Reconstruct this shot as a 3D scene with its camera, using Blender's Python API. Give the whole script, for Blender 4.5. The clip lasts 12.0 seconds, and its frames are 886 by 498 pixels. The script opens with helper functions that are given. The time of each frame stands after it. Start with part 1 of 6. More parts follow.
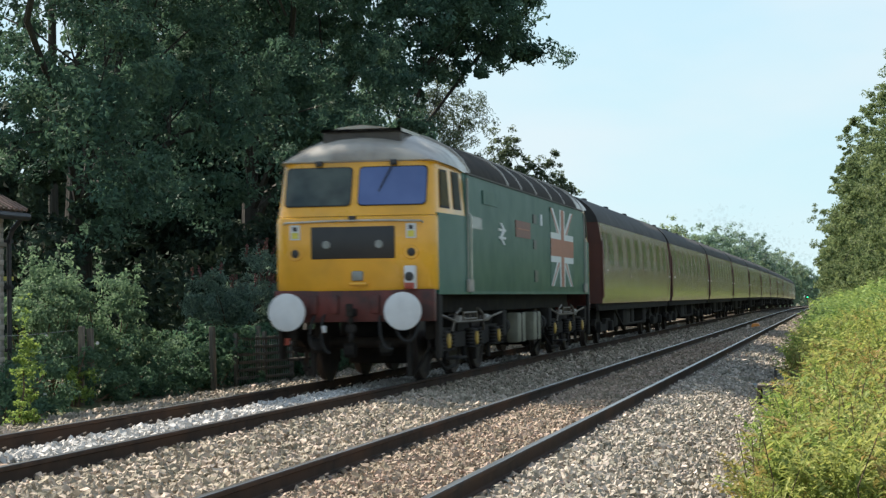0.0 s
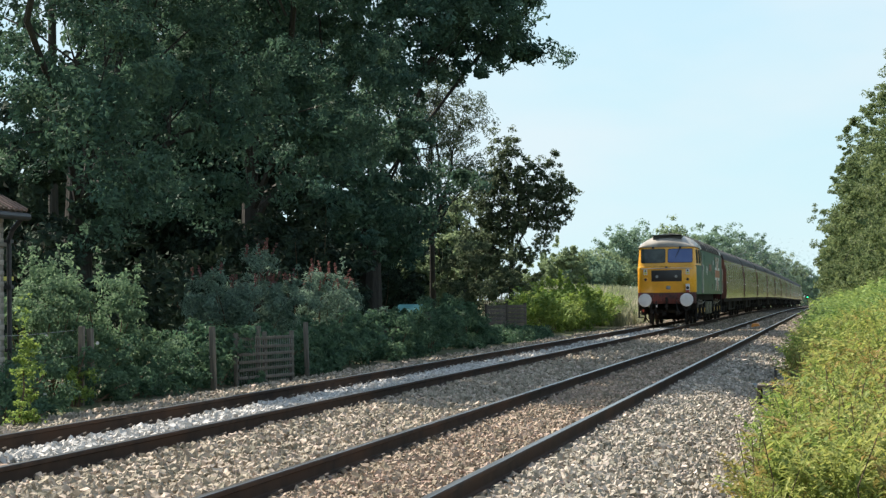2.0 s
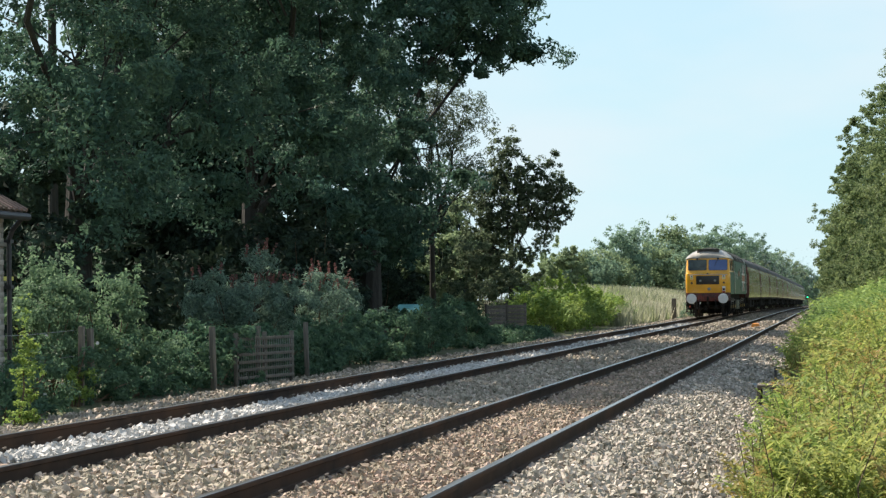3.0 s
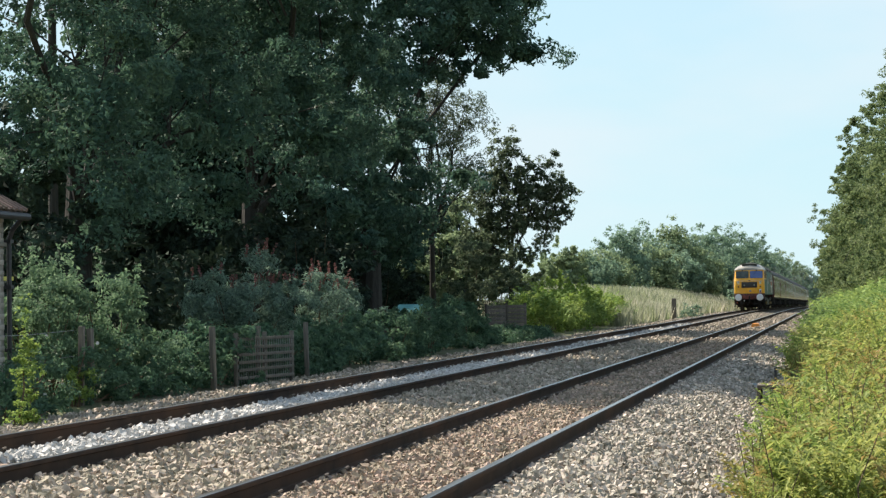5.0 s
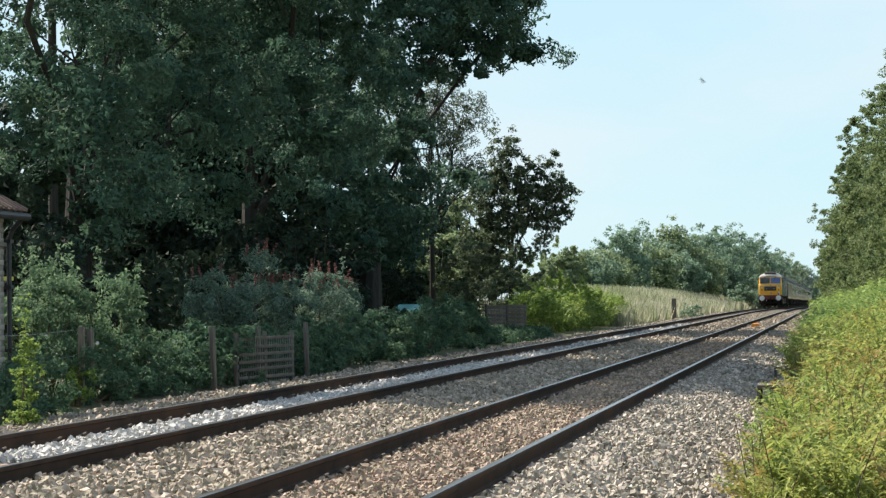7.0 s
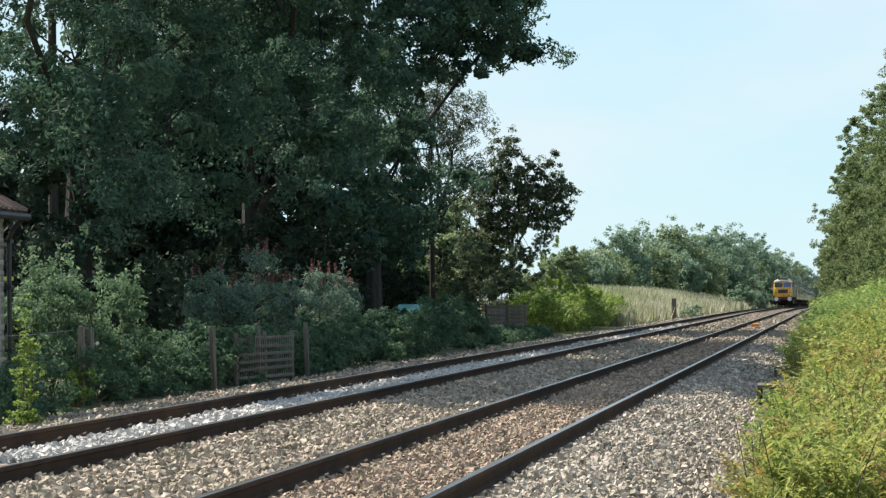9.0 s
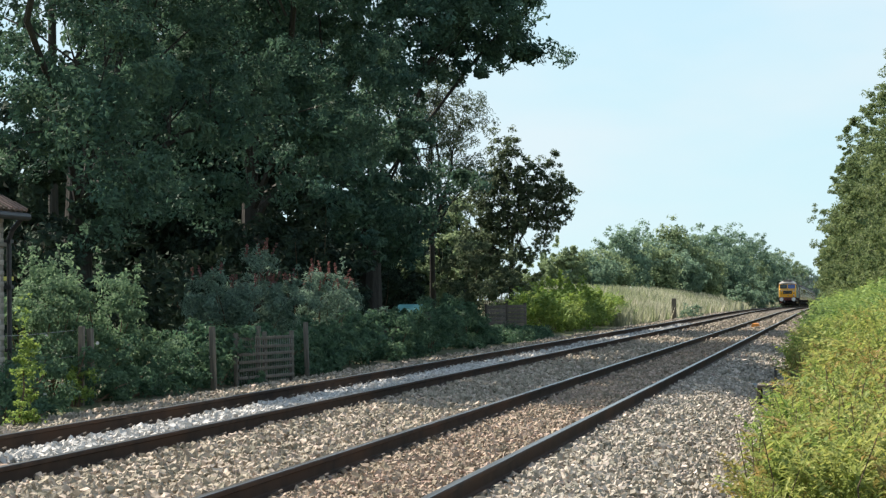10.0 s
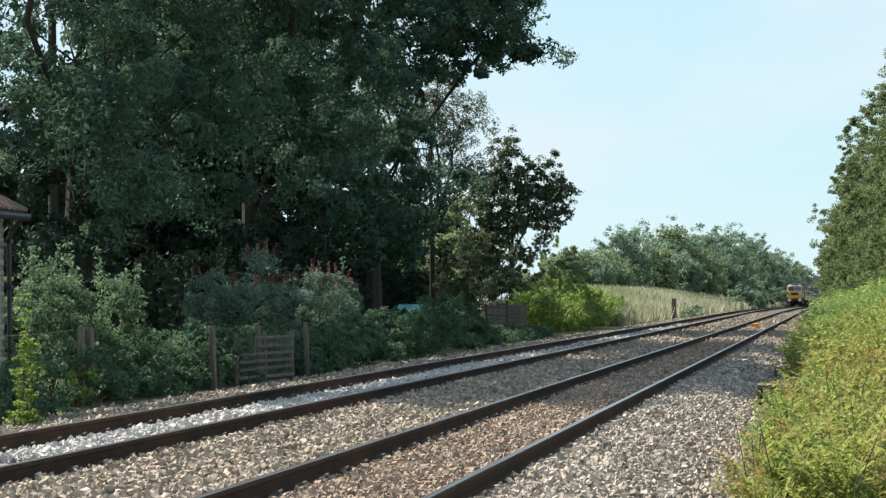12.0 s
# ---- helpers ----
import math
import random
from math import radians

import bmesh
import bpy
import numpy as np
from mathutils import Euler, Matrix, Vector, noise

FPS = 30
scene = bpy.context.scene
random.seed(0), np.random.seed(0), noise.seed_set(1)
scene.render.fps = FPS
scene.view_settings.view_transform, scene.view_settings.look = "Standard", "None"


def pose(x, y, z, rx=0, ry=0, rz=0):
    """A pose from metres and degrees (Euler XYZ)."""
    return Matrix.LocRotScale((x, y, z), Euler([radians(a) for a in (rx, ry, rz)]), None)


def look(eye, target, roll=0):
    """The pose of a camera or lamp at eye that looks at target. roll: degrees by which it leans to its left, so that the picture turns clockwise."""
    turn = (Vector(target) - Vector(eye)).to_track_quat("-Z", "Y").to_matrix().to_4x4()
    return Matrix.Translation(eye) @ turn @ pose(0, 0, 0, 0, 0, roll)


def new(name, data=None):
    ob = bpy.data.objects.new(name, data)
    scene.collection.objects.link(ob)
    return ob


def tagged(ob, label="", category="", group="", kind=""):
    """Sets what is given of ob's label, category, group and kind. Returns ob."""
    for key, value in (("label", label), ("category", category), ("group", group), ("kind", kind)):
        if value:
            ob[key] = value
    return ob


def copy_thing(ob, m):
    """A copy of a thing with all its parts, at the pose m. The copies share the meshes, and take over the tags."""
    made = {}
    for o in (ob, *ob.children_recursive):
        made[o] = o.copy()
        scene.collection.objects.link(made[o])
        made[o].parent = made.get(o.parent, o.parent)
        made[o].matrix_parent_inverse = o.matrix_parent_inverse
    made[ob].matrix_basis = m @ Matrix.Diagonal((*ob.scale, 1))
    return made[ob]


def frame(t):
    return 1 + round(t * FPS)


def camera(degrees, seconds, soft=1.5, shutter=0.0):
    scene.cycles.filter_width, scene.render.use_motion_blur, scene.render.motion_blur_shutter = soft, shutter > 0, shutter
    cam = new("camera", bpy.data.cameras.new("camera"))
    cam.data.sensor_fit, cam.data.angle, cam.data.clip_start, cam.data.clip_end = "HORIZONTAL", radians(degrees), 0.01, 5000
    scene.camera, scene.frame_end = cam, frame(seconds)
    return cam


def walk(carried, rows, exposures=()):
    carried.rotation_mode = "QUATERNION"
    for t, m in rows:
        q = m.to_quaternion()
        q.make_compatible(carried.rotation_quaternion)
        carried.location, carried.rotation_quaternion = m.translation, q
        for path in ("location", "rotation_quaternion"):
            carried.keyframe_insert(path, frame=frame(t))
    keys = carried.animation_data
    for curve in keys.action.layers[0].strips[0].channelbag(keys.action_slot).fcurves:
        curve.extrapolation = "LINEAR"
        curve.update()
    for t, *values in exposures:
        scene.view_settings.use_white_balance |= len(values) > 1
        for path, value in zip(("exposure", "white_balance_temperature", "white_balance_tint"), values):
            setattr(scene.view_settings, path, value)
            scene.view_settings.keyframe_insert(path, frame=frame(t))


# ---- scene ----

# ---------------------------------------------------------------- camera
cam = camera(25.83, 12.0, soft=1.35, shutter=0.22)
EYE = (0.0, 0.0, 1.216)
YAW, PITCH, ROLL = 0.2007, 0.026, -0.0139
AIM = (EYE[0] - math.sin(YAW) * math.cos(PITCH), EYE[1] + math.cos(YAW) * math.cos(PITCH), EYE[2] + math.sin(PITCH))
STAND = look(EYE, AIM, math.degrees(ROLL))
walk(cam, [(0.0, STAND), (12.0, STAND)], exposures=[(0.0, 1.0), (12.0, 1.0)])

# ---------------------------------------------------------------- daylight
SUN_AZ, SUN_EL = math.atan2(-0.85, 0.52), radians(44)
TO_SUN = Vector((math.sin(SUN_AZ) * math.cos(SUN_EL), math.cos(SUN_AZ) * math.cos(SUN_EL), math.sin(SUN_EL)))
world = bpy.data.worlds.new("sky")
scene.world = world
world.use_nodes = True
wn = world.node_tree.nodes
sky = wn.new("ShaderNodeTexSky")
sky.sky_type = "NISHITA"
sky.sun_disc = False
sky.sun_elevation = SUN_EL
sky.sun_rotation = SUN_AZ
sky.air_density, sky.dust_density, sky.ozone_density = 0.9, 0.0, 3.0
wn["Background"].inputs["Strength"].default_value = 0.085
haze = wn.new("ShaderNodeMix")  # summer haze evens the blue out towards the horizon
haze.data_type = "RGBA"
haze.inputs[7].default_value = (3.75, 5.15, 5.6, 1)
world.node_tree.links.new(sky.outputs[0], haze.inputs[6])
veil = wn.new("ShaderNodeTexNoise")  # thin high cloud
veil.inputs["Scale"].default_value, veil.inputs["Detail"].default_value = 2.6, 4
spread = wn.new("ShaderNodeMapping")
spread.inputs["Scale"].default_value = (1.6, 1.6, 5.0)
place = wn.new("ShaderNodeTexCoord")
height = wn.new("ShaderNodeSeparateXYZ")
thin = wn.new("ShaderNodeMapRange")
thin.inputs[1].default_value, thin.inputs[2].default_value, thin.inputs[3].default_value, thin.inputs[4].default_value = 0.1, 0.6, 0.9, 0.15
amount = wn.new("ShaderNodeMapRange")
amount.inputs[1].default_value, amount.inputs[2].default_value, amount.inputs[4].default_value = 0.42, 0.68, 0.75
cloud = wn.new("ShaderNodeMix")
cloud.data_type = "RGBA"
cloud.inputs[7].default_value = (4.9, 5.4, 5.7, 1)
for a, b in ((place.outputs["Generated"], height.inputs[0]), (height.outputs["Z"], thin.inputs[0]), (thin.outputs[0], haze.inputs[0]), (place.outputs["Generated"], spread.inputs[0]), (spread.outputs[0], veil.inputs["Vector"]), (veil.outputs["Fac"], amount.inputs[0]),
             (amount.outputs[0], cloud.inputs[0]), (haze.outputs[2], cloud.inputs[6]), (cloud.outputs[2], wn["Background"].inputs["Color"])):
    world.node_tree.links.new(a, b)
sun_data = bpy.data.lights.new("sun", "SUN")
sun_data.energy, sun_data.angle, sun_data.color = 5.0, radians(0.6), (1.0, 0.91, 0.77)
sun = new("sun", sun_data)
sun.matrix_world = look(TO_SUN * 300, (0, 0, 0))

# ---------------------------------------------------------------- materials


def mat(name, c1, c2=None, scale=6.0, rough=0.7, bump=0.0, metal=0.0, coat=0.0, spec=0.5, fine=0.0, island=0.0, each=0.0,
        translucent=0.0, c3=None, big=0.0, stretch=None, bump_dist=0.01, glow=0.0):
    """A surface of two colours mixed by noise, with a second larger noise, fine relief and piece-to-piece variation."""
    m = bpy.data.materials.new(name)
    m.use_nodes = True
    nt = m.node_tree
    n, ln = nt.nodes, nt.links
    bs = n["Principled BSDF"]
    c2 = c2 or tuple(c * 0.75 for c in c1)
    tc = n.new("ShaderNodeTexCoord")
    vec = tc.outputs["Object"]
    if stretch:
        mp = n.new("ShaderNodeMapping")
        mp.inputs["Scale"].default_value = stretch
        ln.new(vec, mp.inputs["Vector"])
        vec = mp.outputs[0]
    no = n.new("ShaderNodeTexNoise")
    no.inputs["Scale"].default_value = scale
    no.inputs["Detail"].default_value = 5
    ln.new(vec, no.inputs["Vector"])
    ramp = n.new("ShaderNodeMapRange")
    ramp.inputs[1].default_value, ramp.inputs[2].default_value = 0.35, 0.65
    ln.new(no.outputs["Fac"], ramp.inputs[0])
    mix = n.new("ShaderNodeMix")
    mix.data_type = "RGBA"
    mix.inputs[6].default_value, mix.inputs[7].default_value = (*c1, 1), (*c2, 1)
    ln.new(ramp.outputs[0], mix.inputs[0])
    col = mix.outputs[2]
    if c3:
        no2 = n.new("ShaderNodeTexNoise")
        no2.inputs["Scale"].default_value = big or scale * 0.12
        no2.inputs["Detail"].default_value = 3
        ln.new(vec, no2.inputs["Vector"])
        r2 = n.new("ShaderNodeMapRange")
        r2.inputs[1].default_value, r2.inputs[2].default_value = 0.45, 0.7
        ln.new(no2.outputs["Fac"], r2.inputs[0])
        mx2 = n.new("ShaderNodeMix")
        mx2.data_type = "RGBA"
        mx2.inputs[7].default_value = (*c3, 1)
        ln.new(r2.outputs[0], mx2.inputs[0])
        ln.new(col, mx2.inputs[6])
        col = mx2.outputs[2]
    if island or each:
        src = n.new("ShaderNodeNewGeometry").outputs["Random Per Island"] if island else n.new("ShaderNodeObjectInfo").outputs["Random"]
        amount = island or each
        hsv = n.new("ShaderNodeHueSaturation")
        r3 = n.new("ShaderNodeMapRange")
        r3.inputs[3].default_value, r3.inputs[4].default_value = 1 - amount, 1 + amount
        ln.new(src, r3.inputs[0])
        ln.new(r3.outputs[0], hsv.inputs["Value"])
        r4 = n.new("ShaderNodeMapRange")
        r4.inputs[3].default_value, r4.inputs[4].default_value = 0.5 + amount * 0.06, 0.5 - amount * 0.06
        ln.new(src, r4.inputs[0])
        ln.new(r4.outputs[0], hsv.inputs["Hue"])
        ln.new(col, hsv.inputs["Color"])
        col = hsv.outputs[0]
    ln.new(col, bs.inputs["Base Color"])
    bs.inputs["Roughness"].default_value = rough
    bs.inputs["Metallic"].default_value = metal
    bs.inputs["Specular IOR Level"].default_value = spec
    bs.inputs["Coat Weight"].default_value = coat
    bs.inputs["Coat Roughness"].default_value = 0.12
    if fine:
        rr = n.new("ShaderNodeMapRange")
        rr.inputs[3].default_value, rr.inputs[4].default_value = max(0.02, rough - fine), min(1, rough + fine)
        ln.new(no.outputs["Fac"], rr.inputs[0])
        ln.new(rr.outputs[0], bs.inputs["Roughness"])
    if bump:
        bp = n.new("ShaderNodeBump")
        bp.inputs["Strength"].default_value = bump
        bp.inputs["Distance"].default_value = bump_dist
        ln.new(no.outputs["Fac"], bp.inputs["Height"])
        ln.new(bp.outputs[0], bs.inputs["Normal"])
    if glow:
        ln.new(col, bs.inputs["Emission Color"])
        bs.inputs["Emission Strength"].default_value = glow
    if translucent:
        tr = n.new("ShaderNodeBsdfTranslucent")
        ln.new(col, tr.inputs["Color"])
        sh = n.new("ShaderNodeMixShader")
        sh.inputs[0].default_value = translucent
        ln.new(bs.outputs[0], sh.inputs[1])
        ln.new(tr.outputs[0], sh.inputs[2])
        ln.new(sh.outputs[0], n["Material Output"].inputs[0])
    return m


def leaf_mat(name, c1, c2, translucent=0.35, island=0.35, scale=0.8, rough=0.65):
    return mat(name, c1, c2, scale=scale, rough=rough, island=island, translucent=translucent, spec=0.16)


M_GROUND = mat("soil_and_litter", (0.10, 0.085, 0.05), (0.06, 0.07, 0.03), 1.2, 0.95, 0.5, c3=(0.09, 0.11, 0.035), big=0.15)
# grey-brown bed, darkened in colour to imitate shade in the gaps between stones
M_BALLAST = mat("gap_shade_ballast_bed", (0.126, 0.105, 0.084), (0.042, 0.0353, 0.0286), 14, 0.95, 1.0, c3=(0.126, 0.0966, 0.0714), big=0.5, bump_dist=0.04)
M_STONE = mat("ballast_stone", (0.47, 0.404, 0.315), (0.235, 0.197, 0.15), 7, 0.9, 0.4, island=0.42)
M_STONE_B = mat("brown_ballast_stone", (0.427, 0.34, 0.254), (0.235, 0.181, 0.132), 7, 0.9, 0.4, island=0.36)
M_STONE_S = mat("shoulder_ballast_stone", (0.53, 0.475, 0.395), (0.26, 0.228, 0.187), 7, 0.9, 0.4, island=0.42)
M_STONE_W = mat("pale_new_ballast_stone", (0.587, 0.568, 0.535), (0.378, 0.367, 0.351), 9, 0.85, 0.4, island=0.3)
M_STONE_P = mat("ballast_stone_single", (0.504, 0.433, 0.337), (0.252, 0.211, 0.161), 7, 0.9, 0.4, each=0.42)
M_RAIL = mat("rusty_rail_steel", (0.060, 0.040, 0.030), (0.035, 0.026, 0.021), 5, 0.85, 0.3, metal=0.0, spec=0.15, c3=(0.075, 0.043, 0.028), big=0.7)
M_HEAD = mat("worn_rail_head", (0.34, 0.33, 0.32), (0.22, 0.21, 0.20), 3, 0.32, 0.1, metal=1.0, stretch=(8, 0.2, 1))
M_SLEEPER = mat("weathered_sleeper", (0.26, 0.17, 0.12), (0.15, 0.11, 0.085), 5, 0.9, 0.5, each=0.2, stretch=(0.6, 4, 4))
M_CLIP = mat("rail_clip_steel", (0.20, 0.17, 0.14), None, 20, 0.55, metal=0.6)
M_OAK = leaf_mat("oak_leaf", (0.074, 0.146, 0.112), (0.104, 0.170, 0.108), 0.32, 0.3)
# near-black base colour paints the deep shade under and behind the crowns
M_SHADELEAF = leaf_mat("shade_dark_leaf", (0.0297, 0.0491, 0.0386), (0.0401, 0.0624, 0.0386), 0.08, 0.4, 0.8, 0.9)
M_ASH = leaf_mat("ash_leaf", (0.137, 0.171, 0.108), (0.108, 0.141, 0.088), 0.42)
M_MAPLE = leaf_mat("field_maple_leaf", (0.128, 0.162, 0.102), (0.102, 0.14, 0.0808), 0.42)
M_ELDER = leaf_mat("elder_leaf", (0.156, 0.24, 0.138), (0.125, 0.2, 0.11), 0.42)
M_BUDD = leaf_mat("buddleia_leaf", (0.183, 0.265, 0.212), (0.147, 0.22, 0.164), 0.4)
M_SPIKE = leaf_mat("faded_flower_spike", (0.22, 0.11, 0.09), (0.17, 0.085, 0.085), 0.2)
M_IVY = leaf_mat("ivy_leaf", (0.0864, 0.161, 0.103), (0.107, 0.181, 0.103), 0.38)
M_FERN = leaf_mat("bracken_frond", (0.235, 0.325, 0.078), (0.335, 0.345, 0.11), 0.4, 0.35, 1.0)
M_FERNB = leaf_mat("browning_bracken", (0.336, 0.288, 0.088), (0.288, 0.224, 0.08), 0.4, 0.35, 1.0)
M_FERNFAR = leaf_mat("green_bracken", (0.179, 0.287, 0.0851), (0.251, 0.332, 0.0986), 0.4, 0.35, 0.6)
M_THICKET = leaf_mat("sunlit_bramble_leaf", (0.20, 0.31, 0.065), (0.26, 0.34, 0.085), 0.42)
M_LIME = leaf_mat("bright_yellow_green_leaf", (0.232, 0.319, 0.0812), (0.174, 0.261, 0.0696), 0.45)
# both far leaf colours are paled to stand in for distance haze
M_FARLEAF = leaf_mat("haze_paled_leaf", (0.208, 0.302, 0.213), (0.172, 0.26, 0.172), 0.45, 0.35, 0.3)
M_FARLEAF2 = leaf_mat("haze_paled_olive_leaf", (0.26, 0.333, 0.187), (0.208, 0.276, 0.151), 0.45, 0.35, 0.3)
M_RLEAF = leaf_mat("lineside_tree_leaf", (0.19, 0.24, 0.105), (0.15, 0.205, 0.092), 0.35, 0.35, 0.4)
M_GRASS = leaf_mat("dry_seeding_grass", (0.54, 0.52, 0.40), (0.27, 0.315, 0.165), 0.4, 0.4, 0.3)
M_BARK = mat("grey_brown_bark", (0.05, 0.046, 0.04), (0.03, 0.0275, 0.024), 6, 0.95, 0.8, stretch=(3, 3, 0.5), bump_dist=0.03)
M_STEM = mat("dry_stem", (0.13, 0.085, 0.045), (0.07, 0.05, 0.03), 8, 0.9)
M_PETAL = mat("white_bindweed_petal", (0.8, 0.8, 0.78), (0.7, 0.72, 0.7), 4, 0.6, translucent=0.3)
M_WOOD = mat("weathered_grey_timber", (0.16, 0.14, 0.11), (0.09, 0.08, 0.065), 5, 0.9, 0.5, stretch=(6, 6, 0.5), each=0.2)
M_WOODD = mat("dark_brown_fence_timber", (0.12, 0.10, 0.082), (0.06, 0.05, 0.042), 5, 0.9, 0.5, stretch=(0.6, 6, 6), each=0.25)
M_WIRE = mat("galvanised_wire", (0.35, 0.35, 0.34), None, 10, 0.5, metal=0.8)
M_CONC = mat("weathered_concrete", (0.30, 0.285, 0.25), (0.20, 0.19, 0.165), 4, 0.95, 0.5, c3=(0.12, 0.12, 0.09))
M_TROUGH = mat("dark_brown_concrete", (0.15, 0.125, 0.095), (0.08, 0.068, 0.052), 5, 0.95, 0.5)
M_BRICK = mat("painted_brick", (0.42, 0.39, 0.34), (0.30, 0.275, 0.235), 4, 0.92, 0.4, each=0.22)
M_MORTAR = mat("mortar", (0.27, 0.25, 0.22), None, 12, 0.95, 0.5)
M_TILE = mat("weathered_clay_tile", (0.17, 0.115, 0.09), (0.11, 0.085, 0.07), 4, 0.92, 0.5, each=0.3, c3=(0.12, 0.12, 0.08))
M_IRON = mat("black_painted_iron", (0.022, 0.023, 0.026), None, 8, 0.5)
M_TEAL = mat("teal_painted_roof", (0.10, 0.33, 0.33), (0.08, 0.27, 0.28), 3, 0.6)
M_ORANGE = mat("orange_plastic", (0.80, 0.30, 0.04), (0.65, 0.24, 0.04), 6, 0.55)
M_LITTER = mat("pale_blue_plastic", (0.55, 0.65, 0.72), None, 6, 0.4)

# rolling stock
M_YEL = mat("warning_yellow_paint", (0.88, 0.44, 0.036), (0.80, 0.385, 0.03), 2.5, 0.3, coat=0.4, c3=(0.60, 0.31, 0.035), big=1.1, fine=0.1)
M_GRN = mat("loco_green_paint", (0.018, 0.102, 0.078), (0.015, 0.088, 0.069), 2.0, 0.45, coat=0.06, spec=0.25, c3=(0.03, 0.112, 0.085), big=0.6, fine=0.08)
M_ROOF = mat("weathered_grey_roof_paint", (0.36, 0.33, 0.285), (0.18, 0.16, 0.135), 2.2, 0.34, coat=0.12, c3=(0.50, 0.46, 0.40), big=0.9, fine=0.12)
M_ROOFD = mat("sooty_roof_panel", (0.045, 0.037, 0.033), (0.025, 0.022, 0.02), 3, 0.85, spec=0.2)
M_GRILLE = mat("dark_horn_grille", (0.075, 0.068, 0.06), (0.05, 0.046, 0.042), 6, 0.7)
M_RIB = mat("pale_roof_rib", (0.42, 0.385, 0.35), None, 5, 0.6)
M_BLACK = mat("black_panel", (0.018, 0.019, 0.022), (0.025, 0.025, 0.027), 4, 0.4)
M_RUBBER = mat("black_rubber", (0.02, 0.02, 0.02), None, 9, 0.7)
M_UNDER = mat("oily_underframe", (0.024, 0.0225, 0.0225), (0.039, 0.0345, 0.03), 5, 0.85, 0.3, spec=0.12)
M_BEAM = mat("red_bufferbeam_paint", (0.17, 0.036, 0.028), (0.055, 0.022, 0.02), 3.2, 0.55)
M_WHITE = mat("white_paint", (0.70, 0.72, 0.74), (0.62, 0.64, 0.66), 5, 0.45)
M_RED = mat("red_paint", (0.42, 0.075, 0.045), (0.36, 0.065, 0.04), 4, 0.5)
M_PLATE = mat("dull_red_plate", (0.20, 0.062, 0.045), (0.16, 0.052, 0.04), 4, 0.5)
M_FLAGRED = mat("faded_red_flag_paint", (0.40, 0.13, 0.07), (0.34, 0.11, 0.06), 4, 0.5)
M_STEEL = mat("bright_handrail_steel", (0.62, 0.60, 0.55), None, 6, 0.35, metal=0.7)
M_YCAP = mat("yellow_axlebox_cover", (0.52, 0.32, 0.05), (0.40, 0.25, 0.05), 6, 0.55)
M_CREAM = mat("grimy_cream_tank", (0.24, 0.235, 0.175), (0.14, 0.135, 0.10), 3, 0.6)
# the paler grey-green tone paints reflected trees into the dark glass
M_GLASSD = mat("reflection_patched_glass", (0.018, 0.027, 0.025), (0.075, 0.095, 0.082), 1.7, 0.06, spec=0.5)
M_GLASSB = mat("blue_cab_glass", (0.115, 0.169, 0.365), (0.0945, 0.142, 0.317), 2, 0.10, spec=0.35)
M_AMBER = mat("cab_curtain_glass", (0.10, 0.085, 0.045), (0.06, 0.055, 0.035), 5, 0.6, spec=0.05)
M_SIDEGLASS = mat("shaded_door_glass", (0.04, 0.045, 0.042), (0.06, 0.065, 0.055), 4, 0.6, spec=0.05)
M_LENS = mat("clear_lamp_lens", (0.30, 0.32, 0.31), None, 6, 0.2)
M_LABEL = mat("yellow_label", (0.70, 0.62, 0.10), None, 6, 0.5)
M_MAROON = mat("glossy_maroon_paint", (0.198, 0.0792, 0.054), (0.162, 0.066, 0.048), 1.5, 0.25, coat=0.45, fine=0.05)
M_MAREND = mat("maroon_coach_end_paint", (0.105, 0.036, 0.028), (0.08, 0.03, 0.025), 2, 0.5)
M_CROOF = mat("dark_grey_coach_roof", (0.035, 0.033, 0.034), (0.022, 0.021, 0.022), 2, 0.7, fine=0.1)
M_CGLASS = mat("coach_window_glass", (0.014, 0.014, 0.013), None, 2, 0.10, coat=0.3, spec=0.5)
M_WHEEL = mat("rusty_wheel", (0.06, 0.045, 0.037), (0.04, 0.032, 0.028), 5, 0.7, metal=0.3)
M_GREENLAMP = mat("green_signal_light", (0.01, 0.90, 0.30), (0.01, 0.90, 0.30), 1, 0.5, glow=2.5)




def smoke_mat():
    m = bpy.data.materials.new("thin_exhaust_smoke")
    m.use_nodes = True
    n, ln = m.node_tree.nodes, m.node_tree.links
    n.remove(n["Principled BSDF"])
    d, t, x = n.new("ShaderNodeBsdfDiffuse"), n.new("ShaderNodeBsdfTransparent"), n.new("ShaderNodeMixShader")
    d.inputs["Color"].default_value = (0.40, 0.41, 0.44, 1)
    x.inputs[0].default_value = 0.06
    ln.new(t.outputs[0], x.inputs[1])
    ln.new(d.outputs[0], x.inputs[2])
    ln.new(x.outputs[0], n["Material Output"].inputs[0])
    return m


M_SMOKE = smoke_mat()

# ---------------------------------------------------------------- mesh tools


